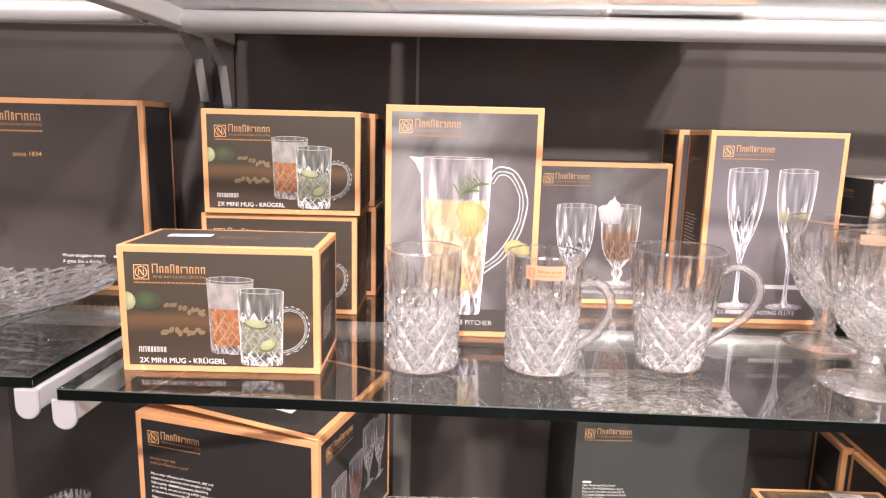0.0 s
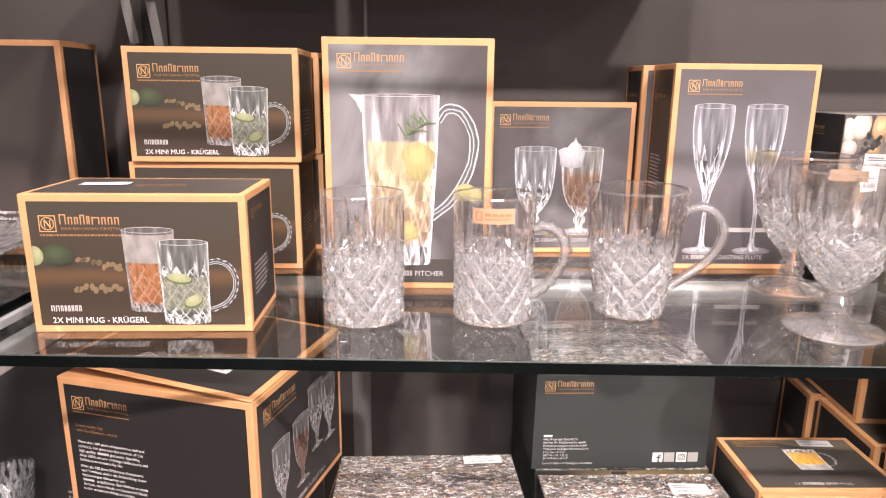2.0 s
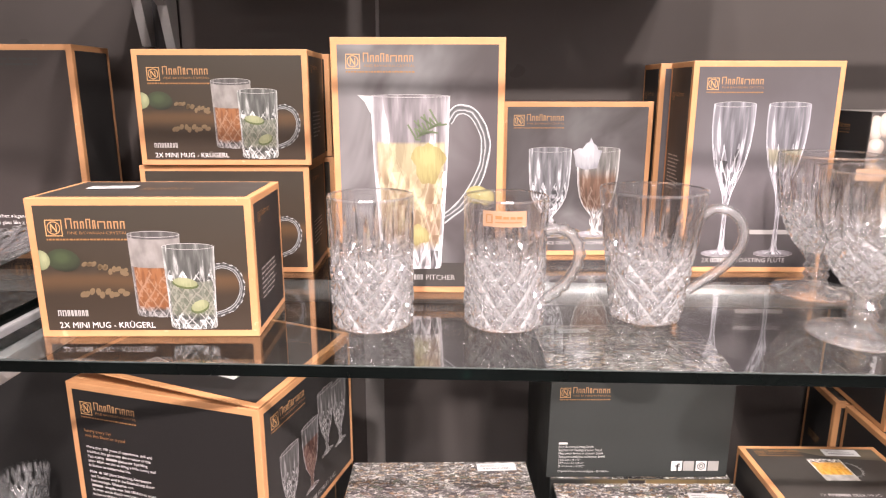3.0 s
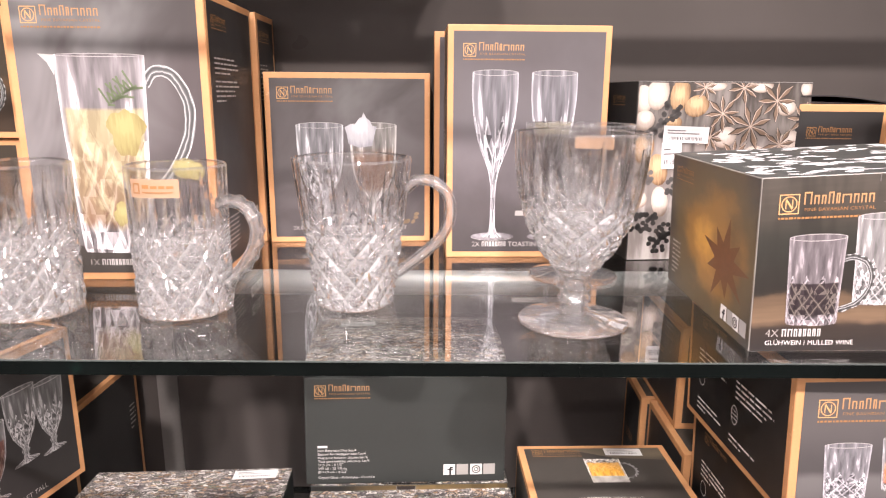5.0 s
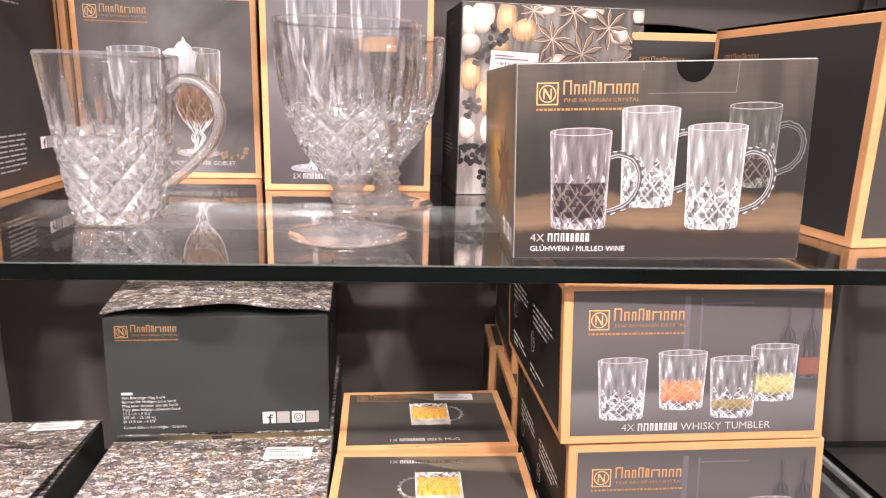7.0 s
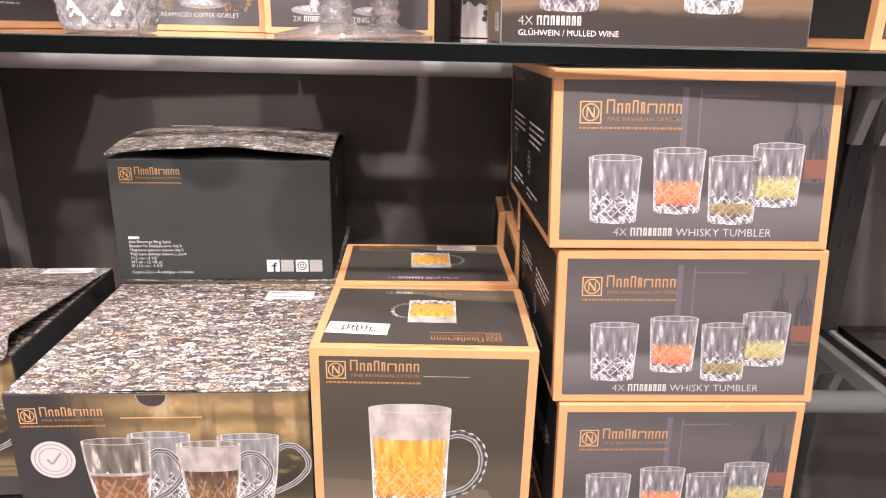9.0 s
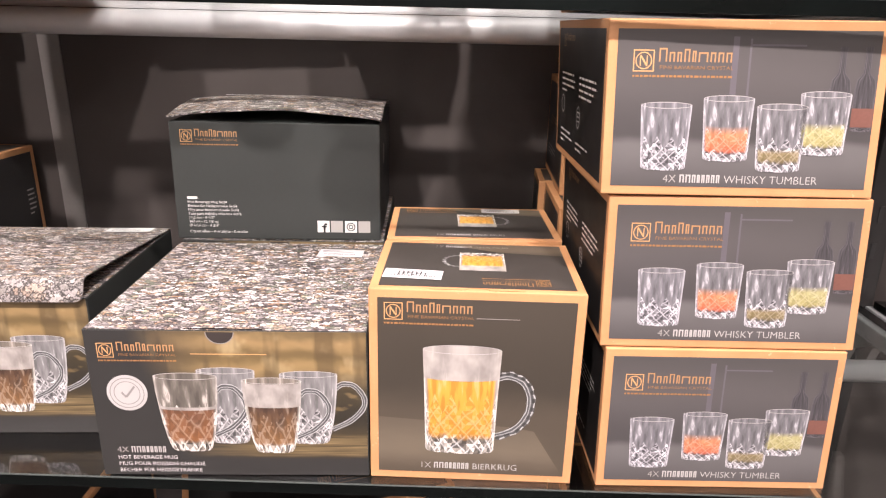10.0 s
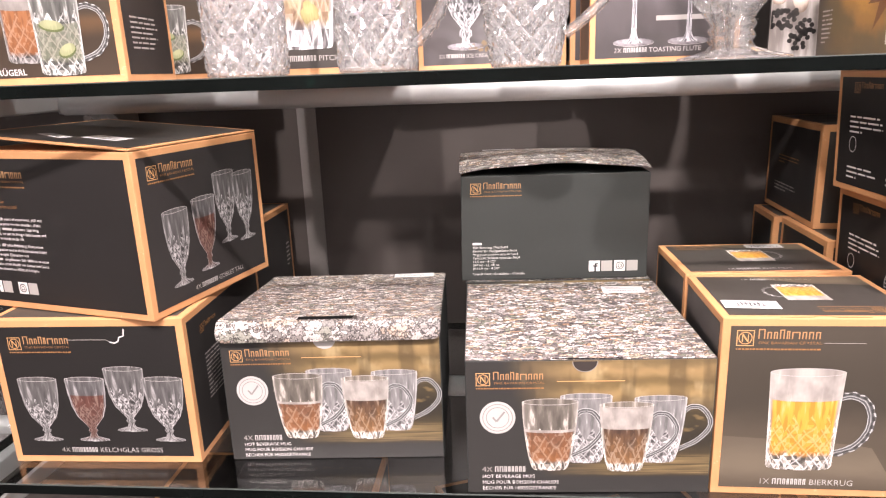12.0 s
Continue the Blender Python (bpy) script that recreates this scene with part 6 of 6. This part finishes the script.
c = beer_box((0.3590, 0.534), (0.5150, 0.532), "dark card beer mug gift box with copper edges", 0.113, False)
lab = c.label_on("top", 0.030, 0.028, -4, 0.044, 0.018, 5)
stuff(part("handwritten_bars", flat([bar for k in range(7) for bar in (rect(-0.011 + 0.0033 * k, -0.004 + 0.0006 * (k % 3), 0.0010, 0.0062 + 0.0012 * (k % 2)), rect(-0.011 + 0.0033 * k, -0.004 + 0.0023 * (k % 3), 0.0026, 0.0011))]), BLACK_INK, lab, basis=lift(0.8)))
c = beer_box((0.3605, 0.652), (0.5155, 0.656), "dark card beer mug gift box standing behind another one", 0.108, True)
c.label_on("top", 0.108, 0.092, -2, 0.038, 0.013, 6)


SPIRIT = plain("print_dim_orange_spirit", lin(112, 76, 66), 0.4, vary=0.2)


def whisky_box(fl, fr, z, label, h=0.1115, d=0.175):
    c = Carton(label, fl, fr, z, d, h, panels=dict(DARK, front=PH_BAR, left=PANEL_SHADED), group="whisky tumbler boxes")
    p, w = c.panel["front"], c.w
    maker_mark(p, w * 0.090, h * 0.715, 0.0135)
    part("printed_window", flat([rect(w * 0.50, h * 0.54, 0.0014, h * 0.36), rect(w * 0.50, h * 0.86, w * 0.20, 0.0012), rect(w * 0.44, h * 0.36, 0.004, h * 0.55)]), DIM_INK, p, basis=lift(0.45))
    for bx in (0.835, 0.925):
        picture(p, "bottle", w * bx, h * 0.40, 0.014, h * 0.46, PG_FAINT, 0.5)
        part("printed_spirit", flat([rect(w * bx - 0.0072, h * 0.42, 0.0144, 0.012)]), ANISE if bx < 0.9 else SPIRIT, p, basis=lift(0.62))
    for gx, gy, gh, mat in ((0.79, 0.265, 0.039, PG_GREEN), (0.442, 0.222, 0.0405, PG_ORANGE), (0.219, 0.163, 0.0425, PG_CLEAR), (0.637, 0.163, 0.0425, PG_OLIVE)):
        picture(p, "tumbler", w * gx, h * gy, 0.0335, gh * 0.97, mat, 0.7)
    title(p, w * 0.222, h * 0.078, 0.0076, "4X", "WHISKY TUMBLER")
    q = c.panel["left"]
    maker_mark(q, d * 0.16, h * 0.82, 0.0095, GOLD_DIM, GOLD_DIM, tag=False)
    text_block(q, d * 0.14, h * 0.62, d * 0.32, 4, 0.0046, WHITE_INK, 41)
    text_block(q, d * 0.54, h * 0.62, d * 0.34, 4, 0.0046, WHITE_INK, 42)
    text_block(q, d * 0.14, h * 0.20, d * 0.3, 3, 0.0046, WHITE_INK, 43)
    text_block(q, d * 0.50, h * 0.17, d * 0.28, 2, 0.0046, WHITE_INK, 44)
    stuff(part("badge", flat(ring(d * 0.18, h * 0.40, 0.006, 0.0075, 0.0006, 18) + ring(d * 0.54, h * 0.36, 0.0055, 0.0085, 0.0006, 18) + [rect(d * 0.51, h * 0.36, 0.010, 0.0006), rect(d * 0.51, h * 0.39, 0.010, 0.0006), rect(d * 0.51, h * 0.33, 0.010, 0.0006)]), WHITE_INK, q, basis=lift(0.5)))
    return c


whisky_box((0.5345, 0.531), (0.7130, 0.535), Z, "dark copper-edged whisky tumbler gift box at a stack's bottom", 0.1185).settle((-0.003, 0.0), (-0.006, 0.0))
whisky_box((0.5270, 0.533), (0.7110, 0.536), Z + 0.1195, "dark copper-edged whisky tumbler gift box amid a stack", 0.1125).settle((-0.004, -0.001), (-0.010, 0.0))
whisky_box((0.5160, 0.530), (0.6980, 0.535), Z + 0.2330, "dark copper-edged whisky tumbler gift box topping a stack", 0.1125).settle((-0.005, -0.002), (-0.011, 0.0))
# boxes behind that stack
for fl, fr, z, h, d, lab in (((0.522, 0.724), (0.677, 0.721), Z, 0.1705, 0.122, "dark card gift box with copper edges, low behind a stack"),
                             ((0.518, 0.855), (0.683, 0.848), Z, 0.1685, 0.078, "dark card gift box with copper edges, against the back wall"),
                             ((0.529, 0.776), (0.694, 0.770), Z + 0.1712, 0.1145, 0.158, "dark card gift box with copper edges, on two others")):
    b = Carton(lab, fl, fr, z, d, h, panels=dict(DARK), group="spare boxes", border=0.007)
    text_block(b.panel["left"], d * 0.2, h * 0.3, d * 0.5, 3, 0.004, GREY_INK, 51)
    text_block(b.panel["left"], d * 0.25, h * 0.6, d * 0.4, 3, 0.004, GOLD_DIM, 52)

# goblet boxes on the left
c = Carton("dark copper-edged goblet gift box with a torn front flap", (-0.293, 0.560), (-0.1060, 0.564), Z, 0.20, 0.1480, panels=dict(DARK, front=PANEL_SHADED), group="goblet boxes", border=0.007)
p, w, h = c.panel["front"], c.w, c.h
maker_mark(p, w * 0.09, h * 0.80, 0.0125)
picture(p, "goblet", w * 0.20, h * 0.165, 0.039, 0.064, PG_STEM)
picture(p, "goblet", w * 0.66, h * 0.235, 0.039, 0.064, PG_STEM, 0.6)
picture(p, "goblet", w * 0.45, h * 0.165, 0.039, 0.064, PG_ROSE, 0.7)
picture(p, "goblet", w * 0.855, h * 0.165, 0.039, 0.064, PG_STEM, 0.75)
title(p, w * 0.26, h * 0.075, 0.0072, "4X", "KELCHGLAS GROSS")
part("flap_edge", flat(stroke([(w * 0.40, h * 0.865), (w * 0.60, h * 0.865), (w * 0.63, h * 0.845)], 0.0005)), GREY_INK, p, basis=lift(0.6))
part("torn_edge", flat(stroke([(w * 0.62, h * 0.85), (w * 0.645, h * 0.842), (w * 0.665, h * 0.855), (w * 0.67, h * 0.88), (w * 0.695, h * 0.89), (w * 0.70, h * 0.935)], 0.0012)), PAPER, p, basis=lift(0.6))
small_side(c, "right", 61, 12, 0.45)
c = Carton("dark copper-edged tall goblet gift box set askew, lid ajar", (-0.317, 0.600), (-0.1245, 0.5515), Z + 0.1492, 0.180, 0.1510, panels=dict(DARK, front=PANEL_SHADED, top=KRAFT), group="goblet boxes", border=0.0065)
p, w, h, d = c.panel["front"], c.w, c.h, c.d
maker_mark(p, w * 0.07, h * 0.80, 0.0125)
for k, line in enumerate(("luxury every day", "with fine Bavarian crystal")):
    write(p, line, w * 0.075, h * 0.685 - 0.0050 * k, 0.0044, GOLD_DIM)
PARAGRAPHS = (("More than 180 years of experience, skill and", "tradition, has gone into the creation of this", "high quality              glassware. Sparkling", "since 1834, we aim to bring a little luxury and", "brilliance to modern-day life."),
              ("Mehr als 180 Jahre Erfahrung, Kompetenz", "und Tradition sind in die Entwicklung dieser", "hochwertigen Glasserien von", "              eingeflossen. Seit 1834 ist es unser", "Streben, einen Hauch von Luxus und Glanz", "in den modernen Alltag zu bringen."))
y = h * 0.575
for rows in PARAGRAPHS:
    for k, line in enumerate(rows):
        gap = len(line) - len(line.lstrip(" "))
        write(p, line, w * 0.075, y, 0.0040, WHITE_INK, True)
        if "   " in line:
            part("name_mark", flat([rect(w * 0.075 + (0.0005 if gap else 0.0205), y, 0.0122, 0.0022)]), RANGE_INK, p, basis=lift(0.5))
        y -= 0.0047
    y -= 0.0018
icons(p, w * 0.04, h * 0.10, 0.0115)
q = c.panel["right"]
maker_mark(q, d * 0.09, h * 0.82, 0.0125)
for gx, gy, mat, mm in ((0.65, 0.33, PG_STEM, 0.55), (0.82, 0.30, PG_STEM, 0.6), (0.24, 0.17, PG_STEM, 0.65), (0.46, 0.20, PG_ROSE, 0.7)):
    picture(q, "tall_goblet", d * gx, h * gy - 0.003, 0.034, 0.070, mat, mm)
title(q, d * 0.32, h * 0.075, 0.0066, "4X", "GOBLET TALL")
bm = block(w, d, 0.0014, 0.0004)
lid = part("lid", bm, KRAFT, c.ob, "copper-edged lid standing slightly open", Matrix.Translation((w / 2, 0, h + 0.0006)) @ Matrix.Rotation(radians(4.0), 4, "Y") @ Matrix.Translation((-w / 2, 0, 0)))
part("lid_panel", block(w - 0.013, d - 0.013, 0.0003), PANEL_BLACK, lid, basis=lift(1.5))
price_label(c.ob, Matrix.Translation((w / 2, 0, h + 0.0024)) @ Matrix.Rotation(radians(4.0), 4, "Y") @ Matrix.Translation((-w * 0.34, -d * 0.24, 0)) @ Matrix.Rotation(radians(-4), 4, "Z"), 0.044, 0.020, 8)
price_label(c.ob, Matrix.Translation((w / 2, 0, h + 0.0024)) @ Matrix.Rotation(radians(4.0), 4, "Y") @ Matrix.Translation((-w * 0.6, -d * 0.3, 0)) @ Matrix.Rotation(radians(-16), 4, "Z"), 0.040, 0.012, 10)
c = Carton("dark card gift box with copper edges at the back wall", (-0.325, 0.752), (-0.125, 0.748), Z, 0.185, 0.182, panels=dict(DARK), group="spare boxes", border=0.007)
text_block(c.panel["right"], c.d * 0.86, c.h * 0.7, c.d * 0.08, 6, 0.006, GREY_INK, 81)

# ---- cartons on the bottom and the top shelf ----
Z = 0.5362
for fl, fr, d, h, lab in (((-0.28, 0.56), (0.015, 0.56), 0.30, 0.180, "dark card gift box with copper edges on the bottom shelf"),
                          ((0.150, 0.640), (0.43, 0.752), 0.16, 0.180, "dark copper-edged gift box set askew on the bottom shelf"),
                          ((0.555, 0.585), (0.86, 0.585), 0.26, 0.180, "dark copper-edged gift box with a marked lid, bottom shelf")):
    b = Carton(lab, fl, fr, Z, d, h, panels={side: PANEL_SHADED for side in DARK}, group="bottom shelf boxes", border=0.007)
    maker_mark(b.panel["top"], b.w * 0.5, d * 0.32, 0.014, GOLD_DIM, GOLD_DIM)
Z = 1.6106
for fl, fr, h, lab in (((-0.285, 0.762), (-0.105, 0.768), 0.19, "dark card gift box with copper edges on the top shelf"),
                       ((-0.090, 0.764), (0.147, 0.757), 0.24, "wide dark copper-edged gift box against the wall, top shelf"),
                       ((0.151, 0.752), (0.300, 0.748), 0.22, "smaller dark copper-edged gift box on the top shelf")):
    b = Carton(lab, fl, fr, Z, 0.165, h, panels=dict(DARK), group="top shelf boxes", border=0.007)
    maker_mark(b.panel["front"], b.w * 0.09, h * 0.84, 0.0125)
    part("bottom_panel", block(b.w - 0.014, 0.165 - 0.014, 0.0003), PANEL_BLACK, b.ob, basis=Matrix.Translation((0, 0, -0.0003)))
